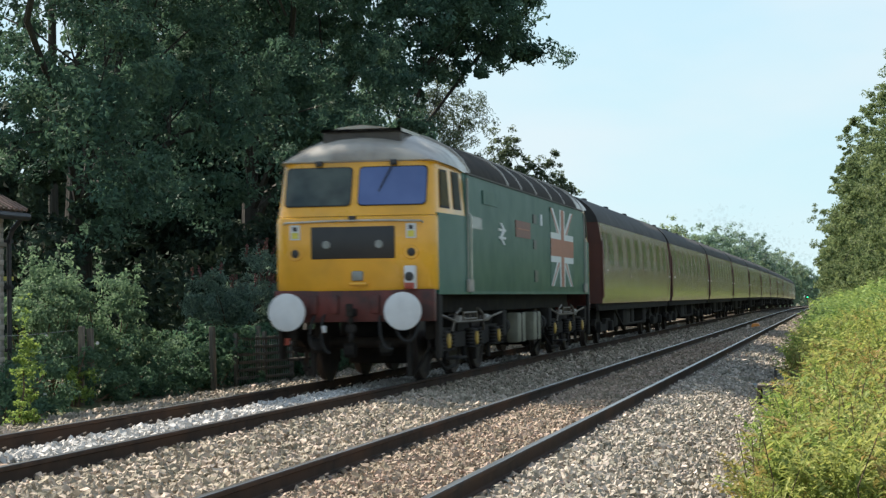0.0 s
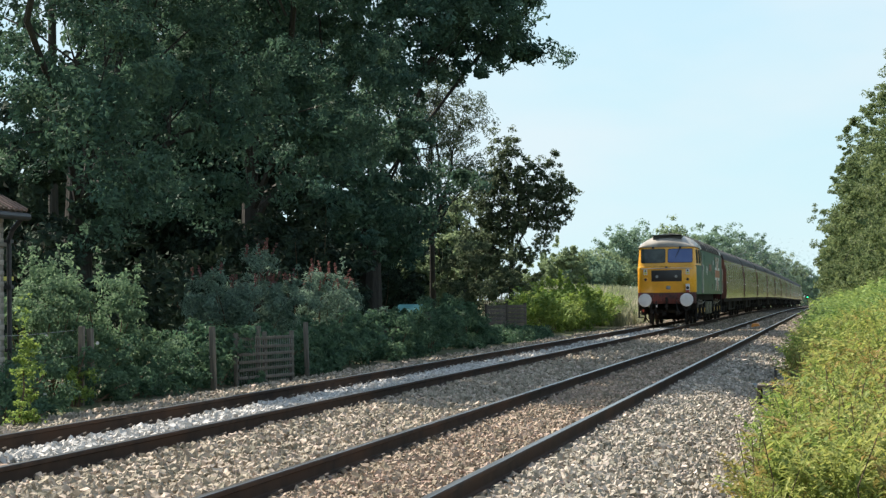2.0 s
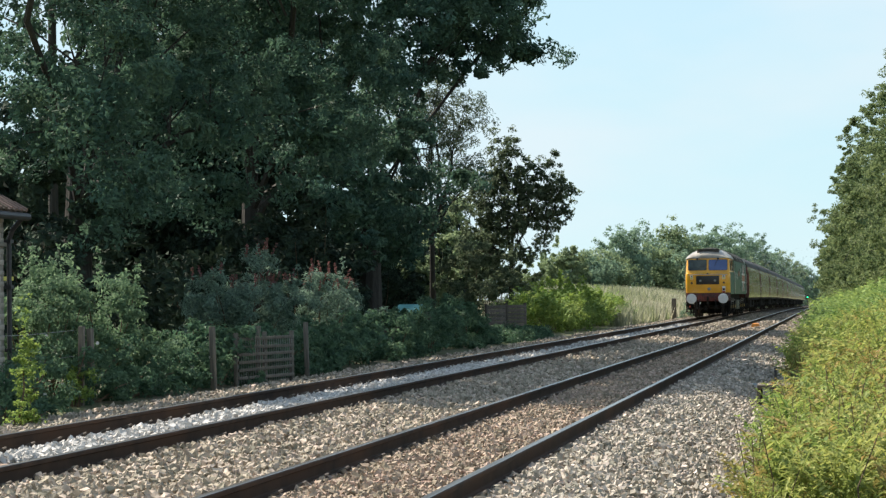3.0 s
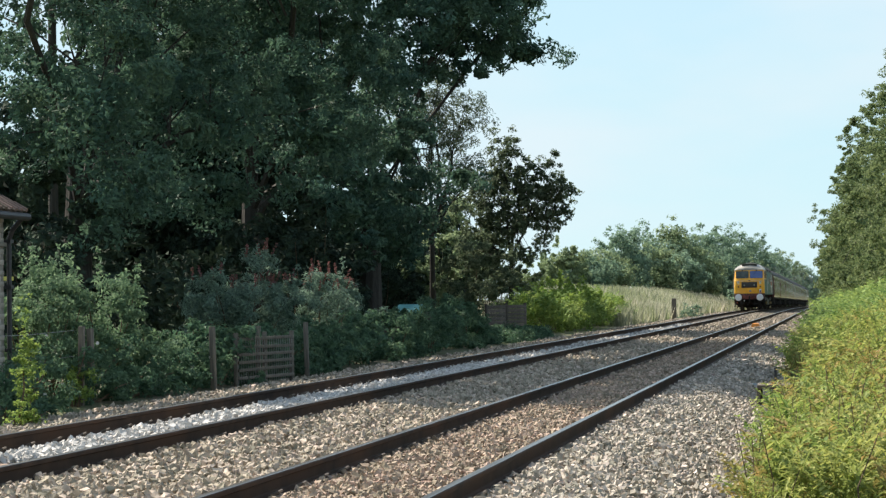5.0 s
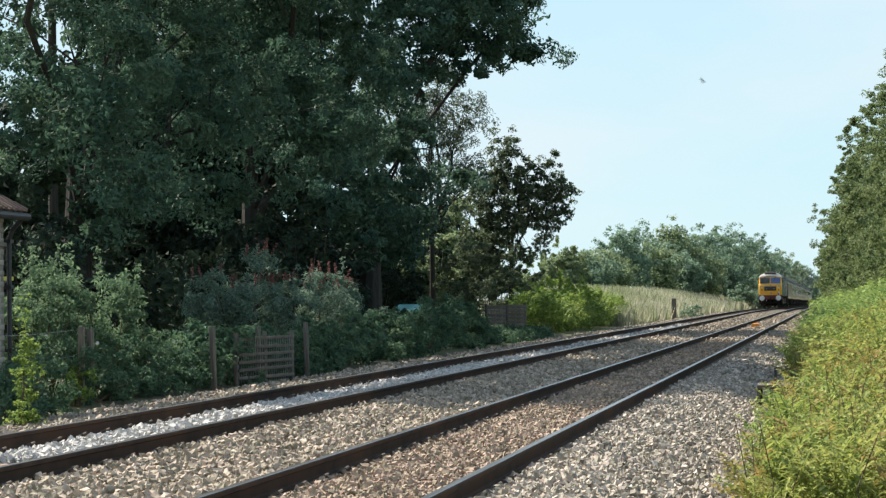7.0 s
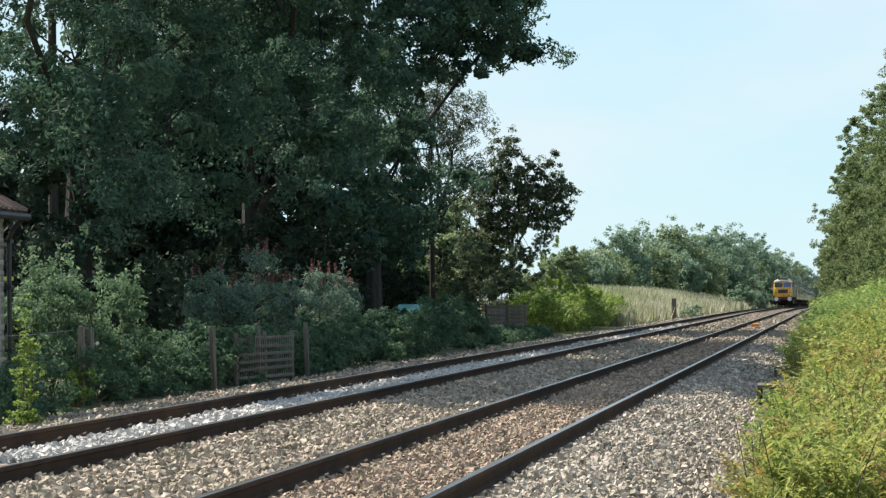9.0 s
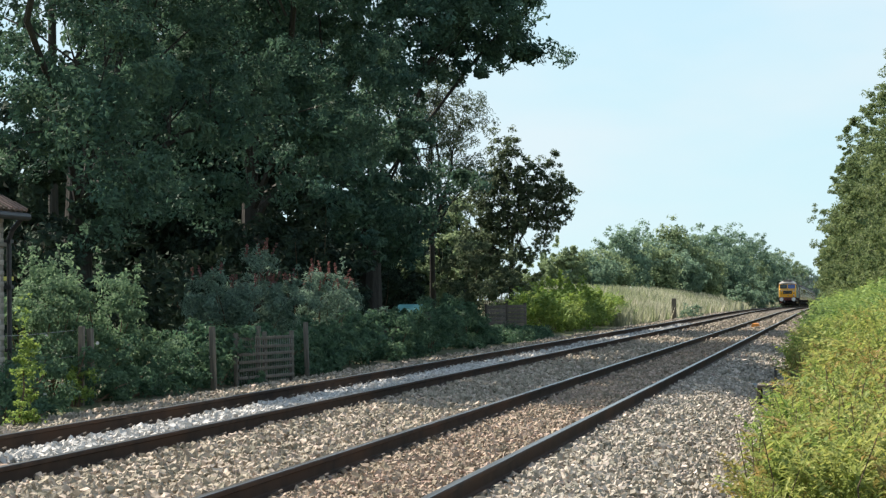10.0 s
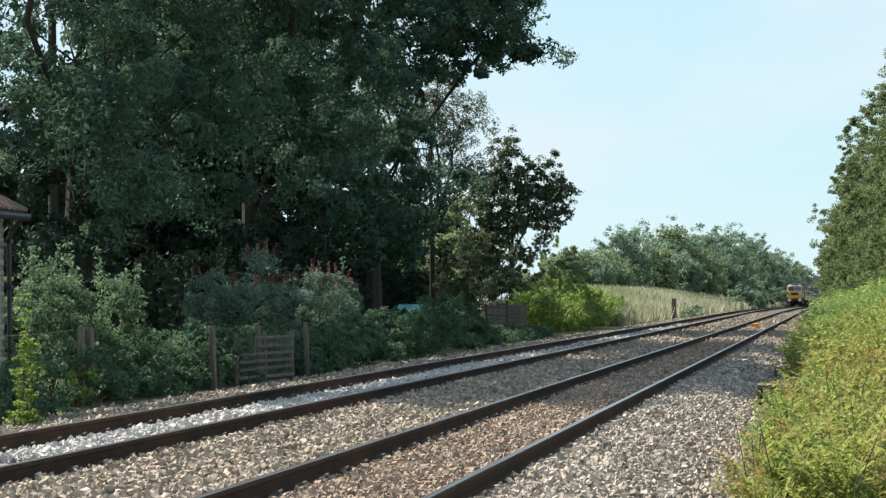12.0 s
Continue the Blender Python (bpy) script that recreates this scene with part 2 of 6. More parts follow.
class Mesh:
    """Collects corners and faces of one part."""

    def __init__(self):
        self.v, self.f = [], []

    def add(self, v, f):
        o = len(self.v)
        self.v += [tuple(p) for p in v]
        self.f += [tuple(i + o for i in q) for q in f]
        return self

    def box(self, x0, x1, y0, y1, z0, z1, c=0.0):
        if c <= 0:
            v = [(x, y, z) for z in (z0, z1) for y in (y0, y1) for x in (x0, x1)]
            return self.add(v, [(0, 2, 3, 1), (4, 5, 7, 6), (0, 1, 5, 4), (2, 6, 7, 3), (0, 4, 6, 2), (1, 3, 7, 5)])
        b = bmesh.new()
        bmesh.ops.create_cube(b, size=1, matrix=Matrix.Translation(((x0 + x1) / 2, (y0 + y1) / 2, (z0 + z1) / 2)) @ Matrix.Diagonal((x1 - x0, y1 - y0, z1 - z0, 1)))
        bmesh.ops.bevel(b, geom=b.edges[:], offset=c, segments=2, affect="EDGES", profile=0.5)
        b.verts.index_update()
        self.add([p.co[:] for p in b.verts], [[p.index for p in q.verts] for q in b.faces])
        b.free()
        return self

    def rod(self, p0, p1, r0, r1=None, n=8, caps=True):
        r1 = r0 if r1 is None else r1
        p0, p1 = Vector(p0), Vector(p1)
        q = (p1 - p0).to_track_quat("Z", "Y").to_matrix()
        v = []
        for p, r in ((p0, r0), (p1, r1)):
            v += [p + q @ Vector((r * math.cos(a * 2 * math.pi / n), r * math.sin(a * 2 * math.pi / n), 0)) for a in range(n)]
        f = [(a, (a + 1) % n, n + (a + 1) % n, n + a) for a in range(n)]
        if caps:
            f += [tuple(range(n))[::-1], tuple(range(n, 2 * n))]
        return self.add(v, f)

    def path(self, pts, radii, n=6):
        for i in range(len(pts) - 1):
            self.rod(pts[i], pts[i + 1], radii[i], radii[i + 1], n, caps=i in (0, len(pts) - 2))
        return self

    def turned(self, rings, axis="y", centre=(0, 0, 0), n=24, sx=1.0):
        """A body of revolution: rings of (place along the axis, radius)."""
        v, f = [], []
        for h, r in rings:
            for a in range(n):
                c, s = r * math.cos(a * 2 * math.pi / n) * sx, r * math.sin(a * 2 * math.pi / n)
                p = {"y": (c, h, s), "x": (h, c, s), "z": (c, s, h)}[axis]
                v.append(Vector(p) + Vector(centre))
        for i in range(len(rings) - 1):
            f += [(i * n + a, i * n + (a + 1) % n, (i + 1) * n + (a + 1) % n, (i + 1) * n + a) for a in range(n)]
        f += [tuple(range(n))[::-1], tuple(range((len(rings) - 1) * n, len(rings) * n))]
        return self.add(v, f)

    def loft(self, rings, closed=True, caps=True):
        n = len(rings[0])
        v = [p for r in rings for p in r]
        f = []
        for i in range(len(rings) - 1):
            for a in range(n if closed else n - 1):
                b = (a + 1) % n
                f.append((i * n + a, i * n + b, (i + 1) * n + b, (i + 1) * n + a))
        if caps:
            f += [tuple(range(n))[::-1], tuple(range((len(rings) - 1) * n, len(rings) * n))]
        return self.add(v, f)

    def data(self, name, material, smooth=30.0):
        me = bpy.data.meshes.new(name)
        me.from_pydata(self.v, [], self.f)
        b = bmesh.new()
        b.from_mesh(me)
        bmesh.ops.recalc_face_normals(b, faces=b.faces[:])
        b.to_mesh(me)
        b.free()
        me.materials.append(material)
        if smooth:
            me.shade_smooth()
            me.set_sharp_from_angle(angle=radians(smooth))
        return me


def part(name, m, material, parent=None, label="", smooth=30.0):
    ob = new(name, m.data(name, material, smooth))
    ob.parent = parent
    if label:
        ob["label"] = label
    return ob


def thing(name, label, category, at=(0, 0, 0), group="", kind=""):
    ob = new(name)
    ob.empty_display_size = 0.3
    ob.location = at
    return tagged(ob, label, category, group, kind)


def raw(name, verts, faces, material, parent=None, smooth=False):
    """A mesh from arrays of corners and of equal-sized faces."""
    verts, faces = np.asarray(verts, np.float32), np.asarray(faces, np.int32)
    me = bpy.data.meshes.new(name)
    me.vertices.add(len(verts))
    me.vertices.foreach_set("co", verts.ravel())
    k = faces.shape[1]
    me.loops.add(faces.size)
    me.loops.foreach_set("vertex_index", faces.ravel())
    me.polygons.add(len(faces))
    me.polygons.foreach_set("loop_start", np.arange(0, faces.size, k, dtype=np.int32))
    me.update(calc_edges=True)
    me.materials.append(material)
    if smooth:
        me.shade_smooth()
    else:
        me.shade_flat()
    ob = new(name, me)
    ob.parent = parent
    return ob


RNG = np.random.default_rng(7)

# ---------------------------------------------------------------- the line and the lie of the land
FAR_X, NEAR_X, NEAR_Z, GAUGE = -6.97, -3.36, -0.05, 0.7525


def fall(y):
    """How far the line has dropped below its level at the crossing."""
    return 0.0 if y < 130 else 0.00003 * (y - 130) ** 2 if y < 210 else 0.192 + 0.0048 * (y - 210)


def blend(a, b, x):
    t = min(1.0, max(0.0, (x - a) / (b - a)))
    return t * t * (3 - 2 * t)


def land(x, y):
    z = -0.46 - fall(max(0.0, min(y, 700.0)))
    if x < -9.5:
        z += 0.18 * blend(-9.5, -11.0, x) if x > -11 else 0.18
    left = blend(92, 125, y) * (1 - blend(500, 700, y))
    z += left * 1.35 * blend(-10.8, -16.5, x)
    right = blend(11, 40, y)
    z += right * 1.9 * blend(-1.2, 5.5, x) + 0.12 * blend(-1.0, 0.5, x)
    if abs(x + 5) > 6 and abs(y) < 400:
        z += 0.10 * noise.noise((x * 0.35, y * 0.35, 0.0)) * blend(6, 9, abs(x + 5))
    return z


def build_ground():
    xs = [-2500, -1200, -600, -300, -150, -80, -50] + [-40 + 1.0 * i for i in range(28)] + [-12 + 0.5 * i for i in range(48)] + [13, 16, 20, 30, 50, 90, 200, 500, 1200, 2500]
    ys = [-600, -250, -100, -40, -15] + [-5 + 2.0 * i for i in range(70)] + [140 + 8.0 * i for i in range(60)] + [650, 700, 800, 1000, 1400, 2000, 3200]
    v = [(x, y, land(x, y)) for y in ys for x in xs]
    n = len(xs)
    f = [(j * n + i, j * n + i + 1, (j + 1) * n + i + 1, (j + 1) * n + i) for j in range(len(ys) - 1) for i in range(n - 1)]
    g = raw("ground", v, f, M_GROUND, smooth=True)
    tagged(g, "soil and leaf litter along the railway, rising into banks", "ground", kind="structure")


BED = [(-10.6, -0.32), (-9.5, -0.27), (-8.65, -0.185), (-7.75, -0.175), (-7.0, -0.165), (-6.2, -0.175), (-5.4, -0.20), (-5.0, -0.235), (-4.6, -0.235),
       (-4.1, -0.225), (-3.36, -0.215), (-2.6, -0.225), (-1.9, -0.25), (-1.45, -0.36), (-0.95, -0.47)]


def bed(x):
    for (x0, z0), (x1, z1) in zip(BED, BED[1:]):
        if x0 <= x <= x1:
            return z0 + (z1 - z0) * (x - x0) / (x1 - x0)
    return -0.47


def build_bed():
    ys = [-30 + 1.0 * i for i in range(160)] + [130 + 6.0 * i for i in range(96)]
    rings = [[(x, y, z - fall(y) - 0.015) for x, z in BED] for y in ys]
    n = len(BED)
    v = [p for r in rings for p in r]
    f = [(j * n + i, j * n + i + 1, (j + 1) * n + i + 1, (j + 1) * n + i) for j in range(len(rings) - 1) for i in range(n - 1)]
    b = raw("ballast_bed", v, f, M_BALLAST, smooth=True)
    tagged(b, "grey-brown crushed stone ballast under both tracks", "ballast", kind="structure")
    return b


def rail_parts(parent, x, z, name="rail"):
    half = [(0.036, -0.012), (0.035, -0.038), (0.012, -0.050), (0.009, -0.125), (0.020, -0.138), (0.068, -0.150), (0.069, -0.160)]
    ring = [(0.030, -0.003)] + half
    outline = [(a, b) for a, b in ring] + [(-a, b) for a, b in reversed(ring)]
    ys = [-30, 0] + [10 + 5.0 * i for i in range(50)] + [262 + 10.0 * i for i in range(45)]
    m = Mesh()
    m.loft([[(x + a, y, z + b - fall(y)) for a, b in outline] for y in ys])
    rail = part(name, m, M_RAIL, parent, "rust-brown steel running rail")
    h = Mesh()
    h.loft([[(x + a, y, z + b - fall(y)) for a, b in ((-0.030, -0.0035), (-0.024, 0.0), (0.024, 0.0), (0.030, -0.0035))] for y in ys])
    part("running_surface", h, M_HEAD, rail, "bright worn running surface")


def sleeper_mesh():
    return Mesh().box(-1.28, 1.28, -0.125, 0.125, -0.16, 0.0, 0.012).data("sleeper", M_SLEEPER)


def chair_clips(parent, x, z, y0, y1, step):
    """Spring clips and base plates on both sides of a rail."""
    m = Mesh()
    y = y0
    while y < y1:
        zz = z - fall(y)
        m.box(x - 0.16, x + 0.16, y - 0.07, y + 0.07, zz - 0.175, zz - 0.158)
        for s in (-1, 1):
            pts = [(x + s * 0.07, y - 0.05, zz - 0.135), (x + s * 0.12, y - 0.045, zz - 0.115), (x + s * 0.135, y + 0.01, zz - 0.105), (x + s * 0.10, y + 0.05, zz - 0.12), (x + s * 0.06, y + 0.02, zz - 0.14)]
            m.path(pts, [0.011] * 5, 5)
        y += step
    ob = part("rail_clips", m, M_CLIP, parent, "spring rail clips")
    ob["kind"] = "stuff"


def build_track(name, x, z, label):
    t = thing(name, label, "railway track", kind="structure")
    for s in (-1, 1):
        rail_parts(t, x + s * GAUGE, z)
        chair_clips(t, x + s * GAUGE, z, 9.0, 60.0, 0.65)
    me = sleeper_mesh()
    for i in range(110):
        y = 9.0 + 0.65 * i
        ob = new("sleeper", me)
        ob.parent = t
        ob.location = (x + random.uniform(-0.02, 0.02), y, z - 0.152 - fall(y) + random.uniform(-0.006, 0.004))
        ob.rotation_euler = (0, 0, random.uniform(-0.012, 0.012))
    return t


def stones(n, xr, yr, size, lift, skip=None, zoff=0.0):
    """Angular stones strewn over the bed: corners and faces as arrays."""
    x = RNG.uniform(*xr, n)
    y = yr[0] + (yr[1] - yr[0]) * RNG.random(n) ** 1.45
    if skip is not None:
        keep = ~skip(x, y)
        x, y = x[keep], y[keep]
    n = len(x)
    bx, bz = np.array([b[0] for b in BED]), np.array([b[1] for b in BED])
    z = np.interp(x, bx, bz) + zoff + RNG.uniform(-0.3, 1.0, n) * lift
    block = np.array([(i, j, k) for k in (-1, 1) for j in (-1, 1) for i in (-1, 1)], float) * 0.46
    v = block[None] * RNG.uniform(0.55, 1.12, (n, 8, 1)) + RNG.normal(0, 0.11, (n, 8, 3))
    v *= (size * RNG.uniform(0.55, 1.45, (n, 1)))[:, None, :] * RNG.uniform(0.6, 1.25, (n, 1, 3))
    q = RNG.normal(size=(n, 4))
    q /= np.linalg.norm(q, axis=1)[:, None]
    w, a, b, c = q.T
    R = np.stack([np.stack([1 - 2 * (b * b + c * c), 2 * (a * b - c * w), 2 * (a * c + b * w)], -1),
                  np.stack([2 * (a * b + c * w), 1 - 2 * (a * a + c * c), 2 * (b * c - a * w)], -1),
                  np.stack([2 * (a * c - b * w), 2 * (b * c + a * w), 1 - 2 * (a * a + b * b)], -1)], 1)
    v = np.einsum("nij,nkj->nki", R, v)
    v += np.stack([x, y, z], -1)[:, None, :]
    quads = np.array([(0, 2, 3, 1), (4, 5, 7, 6), (0, 1, 5, 4), (2, 6, 7, 3), (0, 4, 6, 2), (1, 3, 7, 5)])
    f = (np.arange(n) * 8)[:, None, None] + quads[None]
    return v.reshape(-1, 3), f.reshape(-1, 4)


def near_rail(x, y):
    out = np.zeros(len(x), bool)
    for c in (FAR_X, NEAR_X):
        for s in (-1, 1):
            out |= np.abs(x - c - s * GAUGE) < 0.10
    return out


def build_stones():
    def lay(name, label, sets, material):
        vs, fs, o = [], [], 0
        for args in sets:
            v, f = stones(*args)
            vs.append(v)
            fs.append(f + o)
            o += len(v)
        ob = raw(name, np.concatenate(vs), np.concatenate(fs), material)
        tagged(ob, label, "ballast stones", kind="stuff")

    lay("six_foot_ballast", "grey-brown broken stone between the two tracks",
        [(21000, (-6.15, -4.15), (12.5, 34), 0.046, 0.05, near_rail), (5500, (-6.15, -4.15), (31, 62), 0.066, 0.04, near_rail)], M_STONE)
    lay("near_track_ballast", "brownish ballast between the near rails",
        [(14000, (-4.05, -2.7), (11.5, 32), 0.038, 0.034, near_rail, 0.0), (3800, (-4.05, -2.7), (29, 62), 0.058, 0.028, near_rail, 0.004)], M_STONE_B)
    lay("shoulder_ballast", "pale grey-brown ballast on the shoulder beside the bracken",
        [(25000, (-2.55, -0.75), (11.5, 34), 0.041, 0.055, near_rail), (4500, (-2.55, -1.0), (31, 62), 0.062, 0.035, near_rail)], M_STONE_S)
    lay("far_track_ballast", "fresh pale ballast heaped between the far rails",
        [(10000, (-7.5, -6.28), (16, 40), 0.052, 0.04, near_rail, 0.0), (3000, (-7.5, -6.28), (38, 95), 0.07, 0.035, near_rail, 0.0)], M_STONE_W)
    lay("cess_ballast", "grey ballast thinning out towards the fence",
        [(8000, (-10.4, -7.8), (17, 42), 0.050, 0.035, near_rail), (2800, (-10.4, -7.8), (40, 95), 0.075, 0.03, near_rail)], M_STONE)
    lay("distant_ballast", "weathered grey-brown ballast further down the line",
        [(4200, (-6.15, -4.15), (58, 150), 0.08, 0.04, near_rail), (2800, (-4.05, -2.7), (58, 150), 0.075, 0.03, near_rail), (4200, (-2.55, -1.0), (58, 160), 0.08, 0.04, near_rail), (2400, (-10.4, -7.8), (92, 170), 0.085, 0.03, near_rail)], M_STONE)
    # the stones lying nearest, one by one
    kinds = []
    for _ in range(8):
        v, f = stones(1, (-2.0, -1.9), (0.0, 0.1), 0.048, 0.0)
        v = v - v.mean(0)
        o = raw("stone", v, f, M_STONE_P)
        kinds.append(o.data)
        bpy.data.objects.remove(o)
    for i in range(300):
        x, y = random.uniform(-2.45, -1.1), random.uniform(11.6, 14.2)
        ob = new("stone", kinds[i % 8])
        ob.parent = BALLAST
        ob.location = (x, y, bed(x) + random.uniform(0.02, 0.05))
        ob.rotation_euler = [random.uniform(0, 6.28) for _ in range(3)]


build_ground()
BALLAST = build_bed()
TRACK_FAR = build_track("track_1", FAR_X, 0.0, "far railway track with rusty rails in fresh pale ballast")
TRACK_NEAR = build_track("track_2", NEAR_X, NEAR_Z, "near railway track with rusty rails and brown sleepers")
build_stones()

# ---------------------------------------------------------------- vegetation


def leaves(centres, spread, per, size, up=0.4, narrow=0.5, flat=0.75, out=None):
    """Folded four-cornered leaves scattered in clumps round the centres."""
    k = len(centres)
    n = k * per
    c = np.repeat(centres, per, 0)
    s = np.repeat(np.asarray(spread) * np.ones(k), per)[:, None]
    d = RNG.normal(size=(n, 3))
    d /= np.linalg.norm(d, axis=1)[:, None]
    c = c + d * s * (RNG.random((n, 1)) ** 0.45) * np.array([1, 1, flat])
    nrm = RNG.normal(size=(n, 3)) + np.array([0, 0, up]) + d * 0.5
    if out is not None:
        nrm = nrm * 0.7 + np.repeat(out, per, 0) * 1.1
    nrm /= np.linalg.norm(nrm, axis=1)[:, None]
    t = np.cross(nrm, RNG.normal(size=(n, 3)))
    t /= np.linalg.norm(t, axis=1)[:, None]
    b = np.cross(nrm, t)
    L = (size * RNG.uniform(0.6, 1.3, n))[:, None]
    v = np.stack([c - t * L * 0.5, c + b * L * narrow * 0.5 + nrm * L * 0.12, c + t * L * 0.5, c - b * L * narrow * 0.5 + nrm * L * 0.12], 1)
    f = (np.arange(n) * 4)[:, None] + np.arange(4)[None]
    return v.reshape(-1, 3), f


def in_lobes(lobes, n, inner=0.5):
    """Places for clumps: mostly near the skin of the lobes, with ragged radius."""
    vol = np.array([(l[3] * l[4] * l[5]) ** 0.75 for l in lobes])
    pick = RNG.choice(len(lobes), n, p=vol / vol.sum())
    l = np.array(lobes)[pick]
    d = RNG.normal(size=(n, 3))
    d /= np.linalg.norm(d, axis=1)[:, None]
    r = inner + (1.08 - inner) * RNG.random(n) ** 0.6
    return l[:, :3] + d * l[:, 3:6] * r[:, None]


def bunched(lobes, clumps, radius, inner=0.5, each=5):
    """Clumps gathered into leafy bunches with gaps between them: places, outward directions and sizes."""
    if each == 1:
        p = in_lobes(lobes, clumps, inner)
        d = p - np.mean(np.array(lobes)[:, :3], 0)
        return p, d / np.linalg.norm(d, axis=1)[:, None], radius * RNG.uniform(0.45, 1.0, clumps)
    n = max(4, clumps // each)
    c = in_lobes(lobes, n, inner)
    r = radius * RNG.uniform(0.55, 1.35, (n, 1, 1))
    d = RNG.normal(size=(n, each, 3)) + np.array([0, 0, 0.25])
    d /= np.linalg.norm(d, axis=2)[:, :, None]
    p = c[:, None, :] + d * r * RNG.uniform(0.5, 1.05, (n, each, 1)) * np.array([1, 1, 0.68])
    s = (r[:, :, 0] * RNG.uniform(0.34, 0.62, (n, each))).ravel()
    order = RNG.permutation(n * each)
    return p.reshape(-1, 3)[order], d.reshape(-1, 3)[order], s[order]


def clear_of(points, base, view_gaps):
    """Which points keep clear of openings cut along the camera's sightlines, each a line from end to end with a width.
    """
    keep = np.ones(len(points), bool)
    for a, b, w, share in view_gaps:
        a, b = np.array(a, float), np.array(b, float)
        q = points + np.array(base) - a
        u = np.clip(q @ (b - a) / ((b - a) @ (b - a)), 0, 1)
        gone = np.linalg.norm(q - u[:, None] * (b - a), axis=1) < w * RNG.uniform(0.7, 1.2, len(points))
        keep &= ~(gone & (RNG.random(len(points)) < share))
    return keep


def limb(m, p0, p1, r0, r1, sag=0.0, n=6, steps=4):
    pts, rr = [], []
    reach = (Vector(p1) - Vector(p0)).length
    for i in range(steps + 1):
        t = i / steps
        p = Vector(p0).lerp(Vector(p1), t)
        w = max(r0 * 1.2, 0.045 * reach) * math.sin(t * math.pi)
        pts.append(p + Vector((random.uniform(-w, w), random.uniform(-w, w), random.uniform(-w, w) + sag * math.sin(t * math.pi))))
        rr.append(r0 + (r1 - r0) * t)
    m.path(pts, rr, n)


def tree(name, label, category, base, lobes, trunk, clumps, per, size, spread, leaf, group="", narrow=0.5, up=0.4, inner=0.5, twigs=24, branchy=1.0, core=0, gap=None, view_gaps=(), bunch=1.35, head=None, each=5):
    """A trunk with limbs into each lobe, twigs to some of the clumps, and a crown of leaves. Lobes are relative to the base."""
    t = thing(name, label, category, base, group)
    tr, th = trunk
    m = Mesh()
    top = Vector((0.0, 0.0, th))
    pts = [Vector((0, 0, -0.4)), Vector((0, 0, 0.25)), Vector((random.uniform(-.1, .1), random.uniform(-.1, .1), th * 0.5)), top]
    m.path(pts, [tr * 1.5, tr * 1.1, tr * 0.85, tr * 0.7], 10)
    cl, out, sp = bunched(lobes, clumps, spread * bunch, inner, each)
    keep = clear_of(cl, base, view_gaps)
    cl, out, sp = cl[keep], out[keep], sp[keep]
    if gap:
        thin = (cl[:, 1] > gap[0]) & (cl[:, 1] < gap[1]) & (cl[:, 2] > gap[2]) & (cl[:, 2] < gap[3]) & (RNG.random(len(cl)) < gap[4])
        cl, out, sp = cl[~thin], out[~thin], sp[~thin]
    for k, l in enumerate(lobes):
        big = [b for b in lobes[:5] if b[3] > 1.4]
        if (l[3] < 1.05 or k > 5) and big:
            b = min(big, key=lambda q: (Vector(q[:3]) - Vector(l[:3])).length)
            limb(m, b[:3], l[:3], tr * 0.14, tr * 0.06, 0.1)
        else:
            limb(m, top - Vector((0, 0, random.uniform(0, th * 0.3))), l[:3], tr * 0.5 * branchy, tr * 0.16, 0.2)
    lc = np.array([l[:3] for l in lobes])
    for i in range(twigs):
        c = cl[i]
        o = lc[np.argmin(((lc - c) ** 2).sum(1))]
        o = o + (np.array(top) - o) * random.uniform(0.0, 0.6) + np.array([random.uniform(-0.25, 0.25) for _ in range(3)])
        limb(m, tuple(o), tuple(c), tr * 0.16 * branchy, tr * 0.04, 0.1, 4, 3)
    part("trunk", m, M_BARK, t, "grey-brown bark with bare limbs")
    v, f = leaves(cl, sp, int(per * 0.8), size, up, narrow, out=out)
    if core:
        inside = np.array(lobes)
        c2 = in_lobes([(*l[:3], *(0.55 * l[3:])) for l in inside], core, 0.0)
        if gap:
            c2 = c2[~((c2[:, 1] > gap[0]) & (c2[:, 1] < gap[1]) & (c2[:, 2] > gap[2] - 0.6) & (c2[:, 2] < gap[3] + 0.6))]
        c2 = c2[clear_of(c2, base, [(a, b, w * 1.5, 1.0) for a, b, w, _ in view_gaps])]
        v2, f2 = leaves(c2, spread * 1.4, 50, size * 1.25, up, narrow)
        f = np.concatenate([f, f2 + len(v)])
        v = np.concatenate([v, v2])
    if head:
        # the dense head of the crown: oversized leaves above the view, added to block sun
        heads = [l for l in lobes if l[2] + 0.3 * l[5] > head[0]]
        c3 = in_lobes(heads, head[1], 0.1)
        c3 = c3[c3[:, 2] > head[0]]
        v3, f3 = leaves(c3, spread, 14, size * 2.6, up, 0.7)
        f = np.concatenate([f, f3 + len(v)])
        v = np.concatenate([v, v3])
    raw("crown", v, f, leaf, t)
    return t


